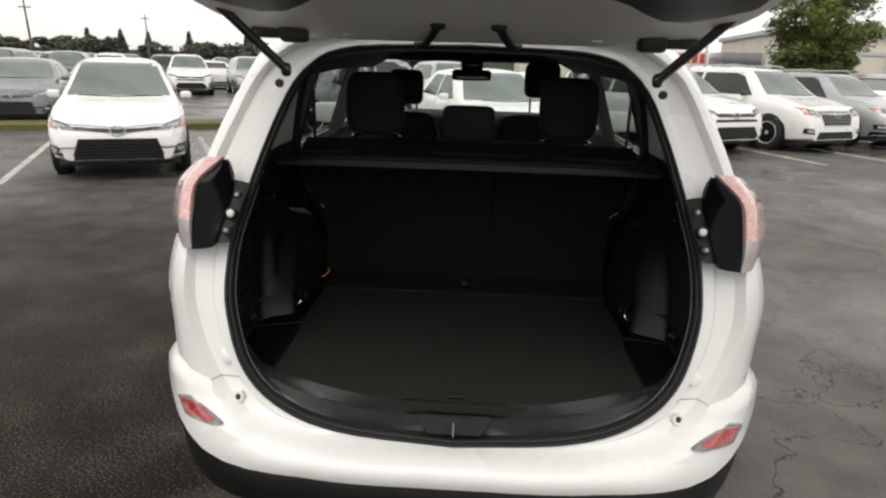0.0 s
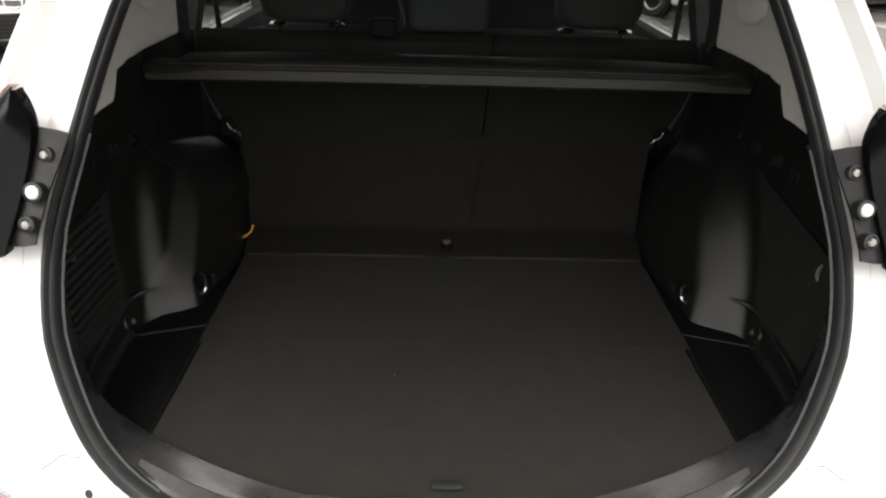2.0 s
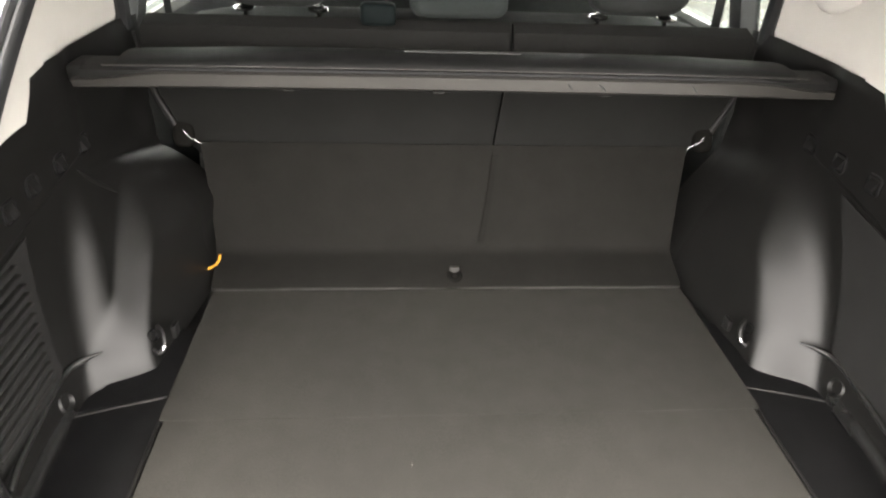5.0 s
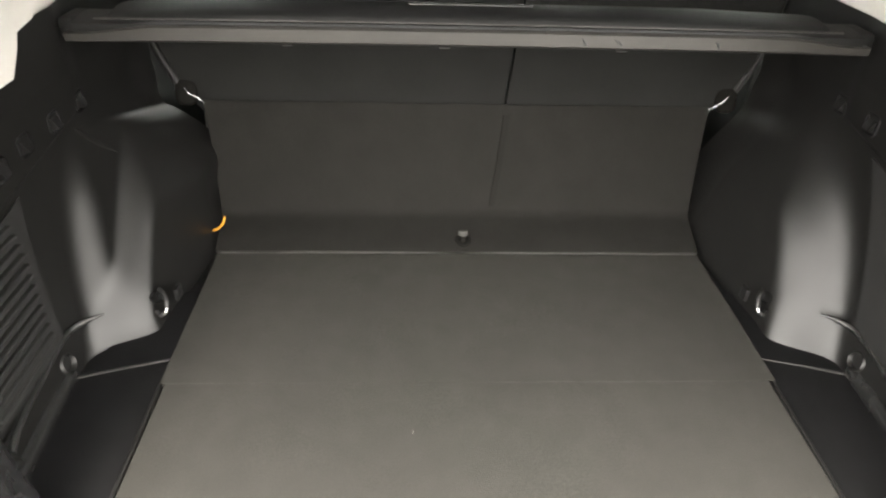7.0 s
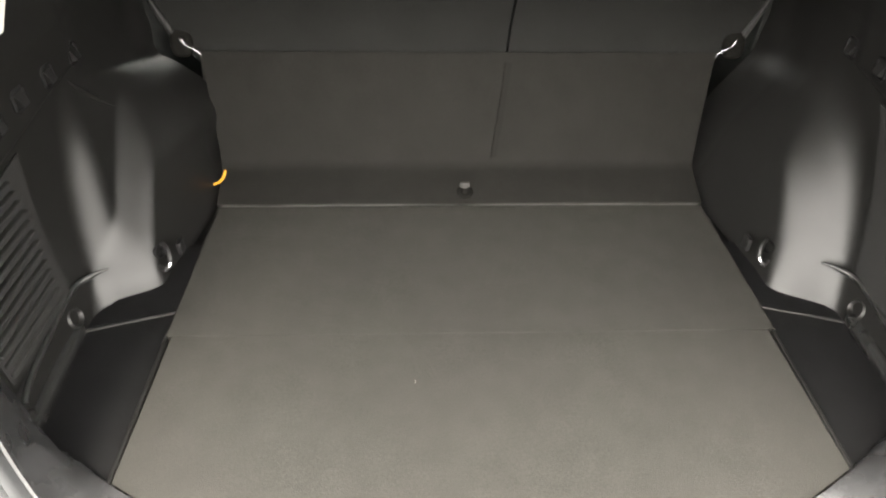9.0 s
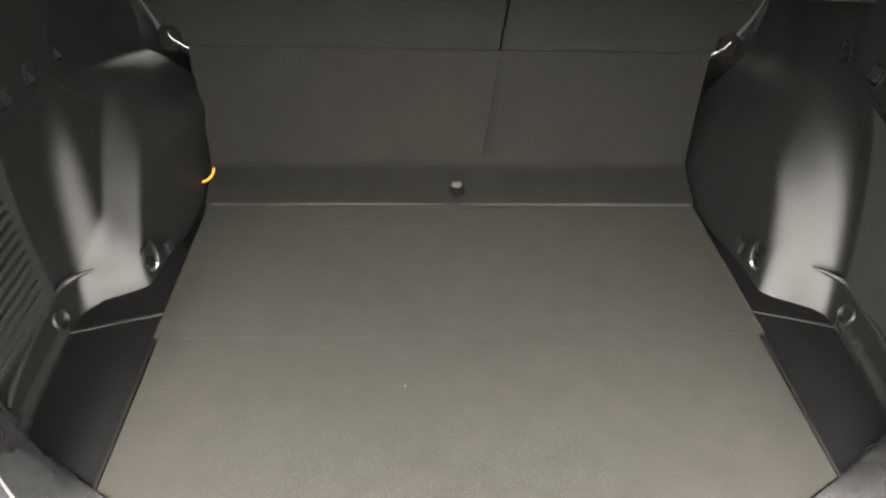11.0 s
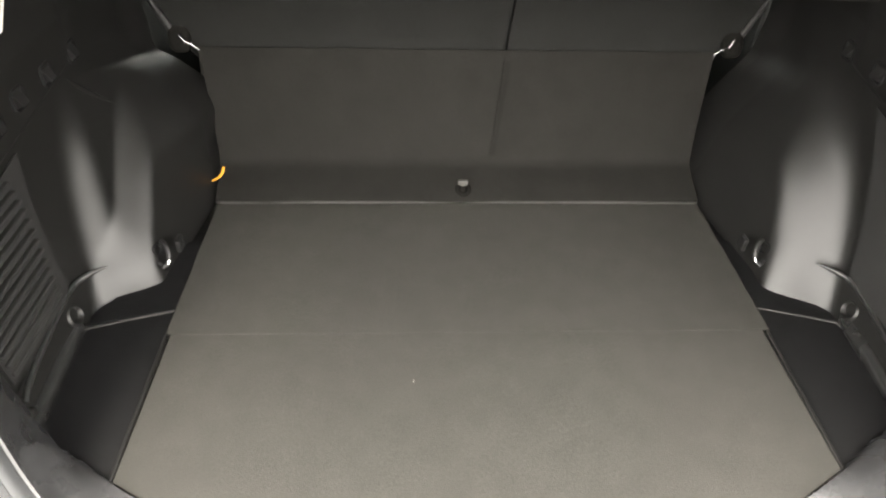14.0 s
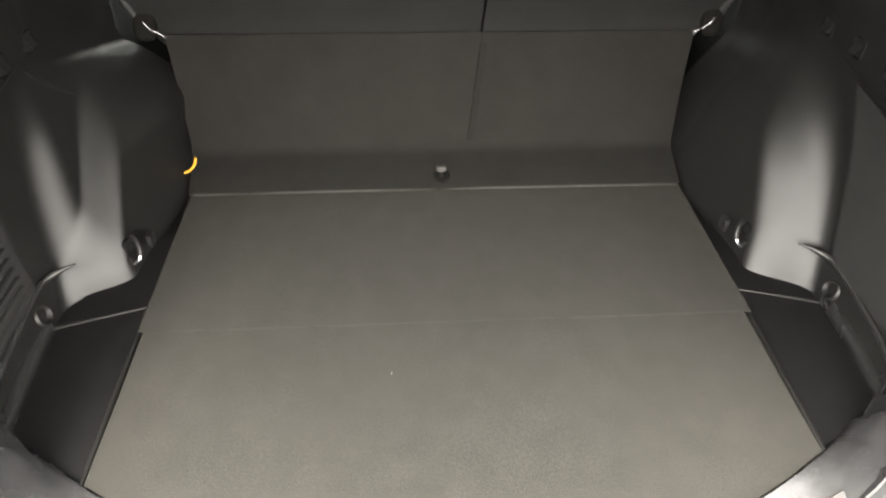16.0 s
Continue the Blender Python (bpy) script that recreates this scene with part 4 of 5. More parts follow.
# windows, pillars, doors, bonnet
ws = [[Vector((x, y - .12 * (x / .7) ** 2, z)) for x in [i / 8 * 2 * w - w for i in range(9)]] for y, z, w in ((2.98, 1.075, .70), (2.65, 1.30, .65), (2.28, 1.535, .58))]
windshield = part("windshield", thick(loft(ws), .005), PANE, suv, "clear windshield")
windshield.visible_shadow = False
for s in (1, -1):
    part("front_pillar", tube([(s * .755, 2.92, 1.06), (s * .69, 2.52, 1.32), (s * .60, 2.14, 1.56)], (.045, .04, .035)), WHITE, suv)
    part("centre_pillar", loft([[Vector((s * x, y, z)) for x, y, z in r] for r in (((.80, 1.78, 1.1), (.80, 1.92, 1.1), (.74, 1.92, 1.1), (.74, 1.78, 1.1)), ((.63, 1.72, 1.58), (.63, 1.80, 1.58), (.58, 1.80, 1.58), (.58, 1.72, 1.58)))], close=True), LINER, suv)
    part("rear_door_pillar", loft([[Vector((s * x, y, z)) for x, y, z in r] for r in (((.80, .98, 1.12), (.80, 1.04, 1.12), (.75, 1.04, 1.12), (.75, .98, 1.12)), ((.63, .86, 1.58), (.63, .92, 1.58), (.58, .92, 1.58), (.58, .86, 1.58)))], close=True), RUBBER, suv)
    part("roof_rail_inner", tube([(s * .60, .60, 1.55), (s * .615, 1.2, 1.60), (s * .60, 2.1, 1.575)], .035), LINER, suv)
    for y0, y1, nm in ((.66, 1.0, "quarter_glass"), (1.03, 1.78, "rear_door_glass"), (1.92, 2.75, "front_door_glass")):
        w = part(nm, thick(loft([[Vector((s * .79, y0, 1.13)), Vector((s * .79, y1, 1.13))], [Vector((s * .62, y0 - .06, 1.56)), Vector((s * .62, min(y1 - .06, 2.2), 1.56))]]), .004), PANE if y0 > 1.5 else TINTPANE, suv)
        w.visible_shadow = False
    for y0, y1, nm, z0 in ((.21, .99, "rear_side_panel", .62), (1.0, 1.84, "rear_door", .38), (1.85, 2.86, "front_door", .38), (2.87, 4.05, "front_wing", .60)):
        rows = []
        for z, w in ((z0, .86), (.5 + z0 * .2, .90), (.80, .915), (.95, .915), (1.05, .895), (1.125, .85), (1.15, .79)):
            rows.append([Vector((s * (w - max(0, y - 3.4) ** 2 * .22), y, z if y < 2.9 else min(z, 1.08 - (y - 2.9) * .16))) for y in [y0 + (y1 - y0) * i / 10 for i in range(11)]])
        part(nm, thick(loft(rows), .02), WHITE, suv)
    part("door_card", box(*(sorted((s * .72, s * .78))), .9, 2.85, .40, 1.14, .02), FABRIC, suv)
    part("cladding", box(*(sorted((s * .80, s * .90))), .95, 2.9, .30, .45, .03), PLASTIC, suv)
    part("door_mirror", cushion(s * 1.0, 2.72, 1.14, .10, .05, .07, 0, .5), WHITE, suv)
part("bonnet", thick(loft([[Vector((x, y - .30 * (x / .85) ** 4 * max(0, y - 3.3), z - .05 * (x / .85) ** 2)) for x in [i / 10 * 1.66 - .83 for i in range(11)]] for y, z in ((2.93, 1.09), (3.3, 1.05), (3.7, .98), (4.05, .90), (4.22, .80), (4.28, .66))]), .01), WHITE, suv, "white bonnet")
part("front_bumper", thick(loft([[Vector((x, 4.30 - .34 * (x / .86) ** 4, z)) for x in [i / 10 * 1.72 - .86 for i in range(11)]] for z in (.68, .6, .5, .4, .28)]), .02), PLASTIC, suv)
part("underbody", box(-.80, .80, .1, 4.0, .24, .34, .03), PLASTIC, suv)


def wheel(parent, x, y, r, mt=RIM, width=.22):
    s = 1 if x > 0 else -1
    m = Matrix.Translation((x, y, r)) @ pose(0, 0, 0, 0, 90 * s, 0)
    w = width / 2
    tyre = part("wheel", lathe([(r * .66, -w), (r * .94, -w), (r, -w * .7), (r, w * .7), (r * .95, w), (r * .70, w * 1.0), (r * .66, w * .85)], m, 28), TYRE, parent, "black tyre on an alloy rim")
    bm = lathe([(r * .68, w * .9), (r * .64, w * .98), (r * .60, w * .8), (r * .58, -w * .2)], m, 28)
    for k in range(5):
        a = 2 * math.pi * k / 5
        d = Vector((math.cos(a), math.sin(a), 0))
        e = Vector((-math.sin(a), math.cos(a), 0))
        rows = [[m @ (d * q + e * wd * sx + Vector((0, 0, w * (.72 - .1 * (q > .3 * r))))) for sx, dz in ((-1, 0), (-.6, 1), (.6, 1), (1, 0))] for q, wd in ((.06 * r, r * .13), (r * .35, r * .10), (r * .62, r * .13))]
        loft(rows, bm)
    lathe([(r * .14, w * .7), (r * .12, w * .8), (.001, w * .82)], m, 14, bm)
    part("rim", bm, mt, tyre)
    part("brake_disc", lathe([(r * .56, -w * .1), (.001, -w * .1)], m, 20), GREYPL, tyre)
    return tyre


for s in (1, -1):
    for y in (.72, 3.38):
        wheel(suv, s * .80, y, .355)

# ---- open liftgate ----
gate = thing("liftgate", "white liftgate raised overhead with black inner trim", "", CAR)
gate.parent = suv
gate.matrix_world = CAR
A = radians(13)


def on_gate(x, d, drop=0.0):
    """A place on the gate, d metres out from its hinges; drop: how far below its skin."""
    return Vector((x, .345 - d * math.cos(A) - drop * math.sin(A), 1.625 + d * math.sin(A) - drop * math.cos(A)))


def gate_w(d):
    return .60 + .12 * math.sin(min(1.0, d / .4) * math.pi / 2) - .10 * max(0, d - .6)


ds = [0, .03, .08, .15, .25, .35, .5, .65, .8, .95]
part("gate_skin", thick(loft([[on_gate(gate_w(d) * u, d, -.05 + .05 * u ** 4) for u in [i / 12 * 2 - 1 for i in range(13)]] for d in ds]), .006), WHITE, gate, "white gate skin")
part("gate_frame", thick(loft([[on_gate(gate_w(d) * u * .992, d, .055 - .012 * u ** 8) for u in [i / 16 * 2 - 1 for i in range(17)]] for d in [.06, .08, .11, .15, .25, .35, .5, .65, .8, .95]]), .004), WHITE_IN, gate, "flat white painted gate frame")
part("gate_edge", loft([[on_gate(gate_w(.03) * u, d, dr) for u in [i / 16 * 2 - 1 for i in range(17)]] for d, dr in ((.0, -.04), (.02, .01), (.06, .056))]), WHITE, gate)
for s in (1, -1):
    part("gate_side", loft([[on_gate(s * gate_w(d) * w, d, dr) for d in ds[1:]] for w, dr in ((1.0, .0), (1.01, .025), (.99, .045))]), WHITE, gate)
rows = []
for k in range(13):
    f = k / 12
    row = []
    for i in range(25):
        u = i / 24 * 2 - 1
        near = .60 - .20 * math.exp(-((abs(u) - .80) / .22) ** 2)
        d = near + (.93 - near) * f
        row.append(on_gate(gate_w(d) * u * .85, d, .060 + .022 * (1 - abs(2 * f - 1) ** 6)))
    rows.append(row)
part("gate_trim", thick(loft(rows), .02), PLASTIC, gate, "black moulded gate trim")
for s in (1, -1):
    part("gate_stop", box(*sorted((s * .50, s * .645)), .19, .26, 1.578, 1.606, .006), RUBBER, gate)
    part("stop_block", cushion(s * .512, .195, 1.594, .040, .03, .028, 0, .45), RUBBER, gate)
    part("hinge", box(*sorted((s * .338, s * .382)), .25, .35, 1.592, 1.606, .004), WHITE_IN, gate, "white painted hinge")
    part("hinge_arm", box(*sorted((s * .345, s * .378)), .21, .28, 1.590, 1.606, .004), WHITE_IN, gate)
    lo, hi = Vector((s * .528, .15, 1.492)), Vector((s * .752, -.03, 1.752))
    strut = part("gas_strut", tube([lo, lo.lerp(hi, .74)], .0135), GLOSSBLACK, gate, "black gas strut")
    part("strut_rod", tube([lo.lerp(hi, .72), hi], .006), GLOSSBLACK, strut)
    part("strut_joint", cushion(lo.x, lo.y, lo.z, .014, .014, .02, 0, .7), GLOSSBLACK, strut)
    part("strut_bolt", lathe([(.012, 0), (.012, .008), (.0003, .009)], Matrix.Translation((s * .538, .118, 1.455)) @ pose(0, 0, 0, 90, 0, 0), 14), RUBBER, strut)
for a, b in (((-.09, .10, 1.622), (-.165, .30, 1.575)), ((.075, .10, 1.622), (.145, .30, 1.575))):
    a, b = Vector(a), Vector(b)
    part("wiring_boot", tube(spline([a, a.lerp(b, .30) + Vector((0, 0, -.016)), a.lerp(b, .72) + Vector((0, 0, -.020)), b], 12), .011), RUBBER, gate, "black rubber wiring boot")
    part("boot_cap", cushion(a.x, a.y, a.z, .022, .022, .014, 0, .8), RUBBER, gate)

# ---- cargo cover ----
cover = thing("cargo_cover", "dark retractable cargo cover cassette behind the rear seat", "cargo cover", CAR)
prof = [(.470, 1.166), (.466, 1.172), (.468, 1.186), (.478, 1.188), (.490, 1.190), (.512, 1.192), (.54, 1.191), (.556, 1.183), (.556, 1.161), (.53, 1.158), (.488, 1.160)]


def bowed(x):
    """How far the cassette's parts lie ahead of its ends at x."""
    return .010 * (1 - (x / .66) ** 2)


def across(w, n=20):
    return [i / n * 2 * w - w for i in range(n + 1)]


part("cassette", loft([[Vector((x, y + bowed(x), z)) for y, z in prof] for x in across(.655)], close=True, cap=True), COVERPL, cover)
part("pull_bar", thick(loft([[Vector((x, .464 + dy + bowed(x), z - (z - 1.157) * .45 * smooth01((abs(x) - .50) / .16))) for x in across(.668, 40)] for dy, z in ((.010, 1.157), (.002, 1.158), (-.002, 1.162), (-.002, 1.182), (.002, 1.1855), (.012, 1.186))]), .004), BARPL, cover, "grey-brown plastic pull bar")
part("bar_groove", tube([(x, .471 + bowed(x), 1.1880 - .012 * smooth01((abs(x) - .50) / .16)) for x in across(.655, 30)], .0026, n=6), RUBBER, cover)
# lighter tube that draws the thin highlight on the dark lip
part("lip_highlight", tube([(x, .4755 + bowed(x), 1.1925) for x in across(.62)], .0016, n=8), BARPL, cover, "thin pale strip added as the lip's highlight")
part("top_ridge", loft([[Vector((x, y + bowed(x), z - .006 * max(0, abs(x) - .40) / .2)) for x in across(.60, 24)] for y, z in ((.476, 1.191), (.479, 1.197), (.486, 1.2015), (.500, 1.205), (.525, 1.207), (.550, 1.206), (.575, 1.202), (.592, 1.196))]), COVERPL, cover, "dark rounded lip and rolled cover fabric")
# pale strip added as the highlight on the rolled cover
part("highlight_strip", box(-.115, .10, .548, .553, 1.2055, 1.2085, .001), SCUFF, cover)
for s in (1, -1):
    part("end_cap", box(*sorted((s * .648, s * .684)), .478, .548, 1.156, 1.192, .010), COVERPL, cover)
for x in (-.315, -.055, .245):
    part("cover_hook", tube([(x - .010, .478, 1.160), (x - .008, .471, 1.1565), (x + .008, .471, 1.1565), (x + .010, .478, 1.160)], .0014, n=6), SCUFF, cover, "small pale hook")
for x, w in ((.178, .005), (.236, .008), (.405, .005)):
    part("rub_mark", tube(spline([(x - w, .4613 + bowed(x), 1.176), (x, .4608 + bowed(x), 1.172), (x + w, .4613 + bowed(x), 1.165)], 6), (.0006, .0014, .0018, .002, .0018, .0014, .0006), n=6), RUBBER, cover)


# ---- vehicles parked round about ----
def ease(pairs, y):
    for (a, p), (b, q) in zip(pairs, pairs[1:]):
        if a <= y <= b:
            f = (y - a) / (b - a)
            return p + (q - p) * (f * f * (3 - 2 * f) * .5 + f * .5)
    return pairs[0][1] if y < pairs[0][0] else pairs[-1][1]


def vehicle(name, label, paint, length=4.64, width=1.78, height=1.455, belt=.93, kind="sedan", group="", detail=True):
    """A car with its nose towards -y, standing on z = 0."""
    L, h = length / 2, height
    if kind == "sedan":
        top = [(-L, .56), (-L + .06, .68), (-L + .35, .80), (-L + 1.05, .96), (-L + 1.25, 1.0), (-L + 2.1, h - .03), (-L + 2.6, h), (-L + 3.3, h - .04), (-L + 4.05, 1.10), (-L + 4.5, 1.04), (L, .80)]
        glass_y = (-L + 1.22, -L + 2.0, L - 1.25, L - .62)
    elif kind == "suv":
        top = [(-L, .62), (-L + .06, .80), (-L + .30, .96), (-L + .95, 1.10), (-L + 1.15, 1.14), (-L + 1.85, h - .04), (-L + 2.5, h), (L - .9, h - .02), (L - .45, h - .10), (L - .10, 1.05), (L, .70)]
        glass_y = (-L + 1.12, -L + 1.8, L - .45, L - .12)
    else:
        top = [(-L, .70), (-L + .06, .95), (-L + .3, 1.10), (-L + 1.35, 1.16), (-L + 1.5, 1.18), (-L + 2.1, h - .03), (-L + 2.5, h), (-L + 3.3, h - .05), (-L + 3.55, 1.16), (-L + 3.8, 1.14), (L - .06, 1.14), (L, .80)]
        glass_y = (-L + 1.5, -L + 2.1, -L + 3.35, -L + 3.55)
    ob = thing(name, label, "car", group=group)
    ys = sorted({round(-L + (2 * L) * i / 46, 4) for i in range(47)} | {round(y, 4) for y, _ in top} | {round(-L + .02, 4), round(L - .02, 4)})
    rows = []
    for y in ys:
        zt = ease(top, y)
        e = max(0, (abs(y) - (L - .75)) / .75)
        w = width / 2 * (1 - .17 * e ** 3)
        zb = .22 + .06 * e ** 2
        bl = min(belt + .03 * (y / L), zt - .05)
        g = max(0, zt - bl)
        half = [(0, zb), (.82 * w, zb), (.95 * w, zb + .05), (.985 * w, zb + .16), (w, .5 * (zb + bl) + .05), (.995 * w, bl - .10), (.965 * w, bl - .02), (.93 * w, bl + .02 * (g > .1)),
                (.93 * w - .16 * g, bl + .45 * g), (.93 * w - .34 * g, bl + .82 * g), (.93 * w - .50 * g, bl + .95 * g), (.62 * w - .25 * g, zt - .008), (.3 * w, zt), (0, zt + .004)]
        rows.append([Vector((x, y, z)) for x, z in half] + [Vector((-x, y, z)) for x, z in reversed(half[1:-1])])
    bm = loft(rows, close=True, cap=True)
    bmesh.ops.recalc_face_normals(bm, faces=bm.faces)
    tree = BVHTree.FromBMesh(bm)
    body = part("body", bm, paint, ob)
    w = width / 2
    # glass
    zr = h - .075
    zs = ease(top, glass_y[0]) + .02
    part("windshield", conform(tree, [(-w * .80, 0, zs), (w * .80, 0, zs), (w * .60, 0, zr), (-w * .60, 0, zr)], (0, 1, 0), .005, 12, 8), SKYGLASS, ob, "greenish windshield with the sky's reflection in its colour")
    part("rear_window", conform(tree, [(-w * .74, 0, belt + (.16 if kind != "pickup" else .26)), (w * .74, 0, belt + (.16 if kind != "pickup" else .26)), (w * .58, 0, zr), (-w * .58, 0, zr)], (0, -1, 0), .005, 10, 6), DARKGLASS, ob)
    for s in (1, -1):
        y0, y1, y2, y3 = glass_y
        ym = (y1 + y2) / 2 - .05
        zb, zt2 = belt + .05, h - .13
        for qa, qb, nm in ((((0, y0 + .38, zb), (0, ym - .04, zb), (0, ym - .04, zt2), (0, y1 + .16, zt2)), 1, "front_side_window"), (((0, ym + .04, zb), (0, y3 - .38, zb + .02), (0, y2 - .12, zt2), (0, ym + .04, zt2)), 1, "rear_side_window")):
            part(nm, conform(tree, qa, (-s, 0, 0), .005, 8, 4, .02), DARKGLASS, ob)
        if detail:
            mir = part("door_mirror", cushion(s * (w + .05), y0 + .50, belt + .08, .085, .050, .056, 0, .6), paint if kind == "sedan" else GLOSSBLACK, ob)
            part("mirror_base", box(*sorted((s * (w - .06), s * (w + .06))), y0 + .48, y0 + .54, belt + .04, belt + .075, .01), GLOSSBLACK, mir)
    r = .325 if kind == "sedan" else .365
    for s in (1, -1):
        for y in (-L + .93, L - 1.02):
            part("wheel_well", lathe([(r + .065, -.12), (r + .065, .004), (r + .03, .012), (.01, .010)], Matrix.Translation((s * (w - .012), y, r + .01)) @ pose(0, 0, 0, 0, 90 * s, 0), 26), RUBBER if kind == "sedan" else PLASTIC, ob)
            wheel(ob, s * (w - .085), y, r)
    part("underside", box(-w * .86, w * .86, -L + .25, L - .25, .17, .26, .02), RUBBER, ob)
    # nose
    F = (0, 1, 0)

    def press(nm, quad, mt, parent, proud=.007, n=10, m=3, label="", deep=.03):
        return part(nm, conform(tree, [(x, 0, z) for x, z in quad], F, proud, n, m, deep), mt, parent, label)

    def mirrored(quad, sd):
        return [(sd * x, z) for x, z in quad]

    if kind == "sedan":
        surround = press("grille_surround", [(-.55, .265), (.55, .265), (.45, .545), (-.45, .545)], GREYPL, ob, .005, 12, 4)
        press("lower_grille", [(-.52, .285), (.52, .285), (.43, .53), (-.43, .53)], GLOSSBLACK, ob, .008, 12, 4, "wide black lower grille")
        if detail:
            for k in range(5):
                z = .318 + k * .040
                press("grille_bar", [(-.49 + .015 * k, z), (.49 - .015 * k, z), (.49 - .015 * k, z + .012), (-.49 + .015 * k, z + .012)], PLASTIC, surround, .016, 12, 1)
        for sd in (1, -1):
            press("upper_grille", mirrored([(.0, .600), (.46, .650), (.52, .682), (.0, .660)], sd), GLOSSBLACK, ob, .008, 8, 2, "slim black upper grille wing")
            press("bonnet_gap", mirrored([(.0, .672), (.62, .712), (.62, .718), (.0, .678)], sd), RUBBER, ob, .003, 8, 1)
        press("chin", [(-.68, .222), (.68, .222), (.73, .258), (-.73, .258)], paint, ob, .016, 12, 1)
        lamps = [[(.44, .640), (.80, .675), (.81, .790), (.56, .705)]]
        fogs = [[(.62, .335), (.79, .345), (.80, .470), (.68, .465)]]
        badge_z = .640
    elif kind == "suv" and length > 4.8:
        surround = press("grille_surround", [(-.46, .560), (.46, .560), (.54, .880), (-.54, .880)], CHROME, ob, .006, 12, 4, "chrome grille surround")
        press("upper_grille", [(-.42, .585), (.42, .585), (.51, .860), (-.51, .860)], GLOSSBLACK, ob, .011, 12, 4, "black trapezoid grille")
        if detail:
            for k in range(4):
                z = .612 + k * .062
                press("grille_bar", [(-.42 - .02 * k, z), (.42 + .02 * k, z), (.42 + .02 * k, z + .020), (-.42 - .02 * k, z + .020)], CHROME if k == 3 else GREYPL, surround, .019, 12, 1)
        press("lower_grille", [(-.62, .30), (.62, .30), (.54, .45), (-.54, .45)], PLASTIC, ob, .007, 12, 3, "black lower intake")
        press("chin", [(-.74, .232), (.74, .232), (.78, .290), (-.78, .290)], SILVER, ob, .012, 12, 2)
        lamps = [[(.55, .760), (.86, .800), (.88, .930), (.60, .880)]]
        fogs = [[(.68, .400), (.86, .420), (.86, .530), (.74, .520)]]
        badge_z = .790
    else:
        press("upper_grille", [(-.50, .735), (.50, .735), (.62, .800), (-.62, .800)], GLOSSBLACK, ob, .008, 12, 2, "slim black grille")
        press("middle_bar", [(-.60, .640), (.60, .640), (.56, .690), (-.56, .690)], PLASTIC, ob, .007, 12, 2)
        skid = press("lower_grille", [(-.70, .300), (.70, .300), (.52, .545), (-.52, .545)], PLASTIC, ob, .007, 12, 4, "large black lower intake")
        if detail:
            for k in range(3):
                z = .37 + k * .052
                press("grille_bar", [(-.60 + .03 * k, z), (.60 - .03 * k, z), (.60 - .03 * k, z + .014), (-.60 + .03 * k, z + .014)], GLOSSBLACK, skid, .015, 12, 1)
        press("chin", [(-.60, .235), (.60, .235), (.66, .300), (-.66, .300)], SILVER, ob, .014, 12, 2, "silver skid trim")
        for sd in (1, -1):
            press("bumper_cladding", mirrored([(.62, .235), (.90, .250), (.91, .400), (.72, .400)], sd), PLASTIC, ob, .006, 5, 3)
        lamps = [[(.50, .775), (.86, .835), (.88, .915), (.56, .850)]]
        fogs = [[(.70, .440), (.86, .450), (.87, .560), (.76, .560)]]
        badge_z = .765
    for quad in lamps:
        for sd in (1, -1):
            lamp = press("headlamp", mirrored(quad, sd), LAMPGLASS, ob, .009, 8, 4, "clear headlamp")
            if detail:
                q = [Vector((x, z)) for x, z in quad]
                mid = sum(q, Vector((0, 0))) / 4
                press("bulb_bowl", mirrored([tuple(mid.lerp(p, .42)) for p in q], sd), CHROME, lamp, .013, 4, 3)
                press("lamp_brow", mirrored([tuple(q[3].lerp(q[0], .22)), tuple(q[2].lerp(q[1], .22)), tuple(q[2]), tuple(q[3])], sd), GLOSSBLACK, lamp, .012, 8, 1)
                press("amber_corner", mirrored([tuple(p) for p in (q[1].lerp(q[0], .22), q[1], q[2], q[2].lerp(q[3], .26))], sd), AMBER, lamp, .012, 3, 3, "small amber corner lens")
    for quad in fogs:
        for sd in (1, -1):
            fog = press("fog_lamp_recess", mirrored(quad, sd), GLOSSBLACK, ob, .008, 5, 4)
            cx, cz = sum(q[0] for q in quad) / 4, sum(q[1] for q in quad) / 4
            r0 = .040
            press("fog_lamp", mirrored([(cx - r0, cz - r0 * .6), (cx + r0, cz - r0 * .6), (cx + r0, cz + r0 * .8), (cx - r0, cz + r0 * .8)], sd), CLEAR, fog, .016, 4, 4)
    if detail:
        # an oval badge ring with a bar across
        ring = bmesh.new()
        pts = []
        for k in range(25):
            ang = 2 * math.pi * k / 24
            hit = tree.ray_cast(Vector((.085 * math.cos(ang), -6, badge_z + .055 * math.sin(ang))), Vector((0, 1, 0)))
            pts.append((hit[0] if hit[0] else Vector((0, -L, badge_z))) + Vector((0, -.018, 0)))
        tube(pts, .009, ring, 6, False)
        part("badge", ring, CHROME, ob, "plain oval chrome badge")
    else:
        press("badge", [(-.075, badge_z - .045), (.075, badge_z - .045), (.075, badge_z + .045), (-.075, badge_z + .045)], CHROME, ob, .020, 4, 3)
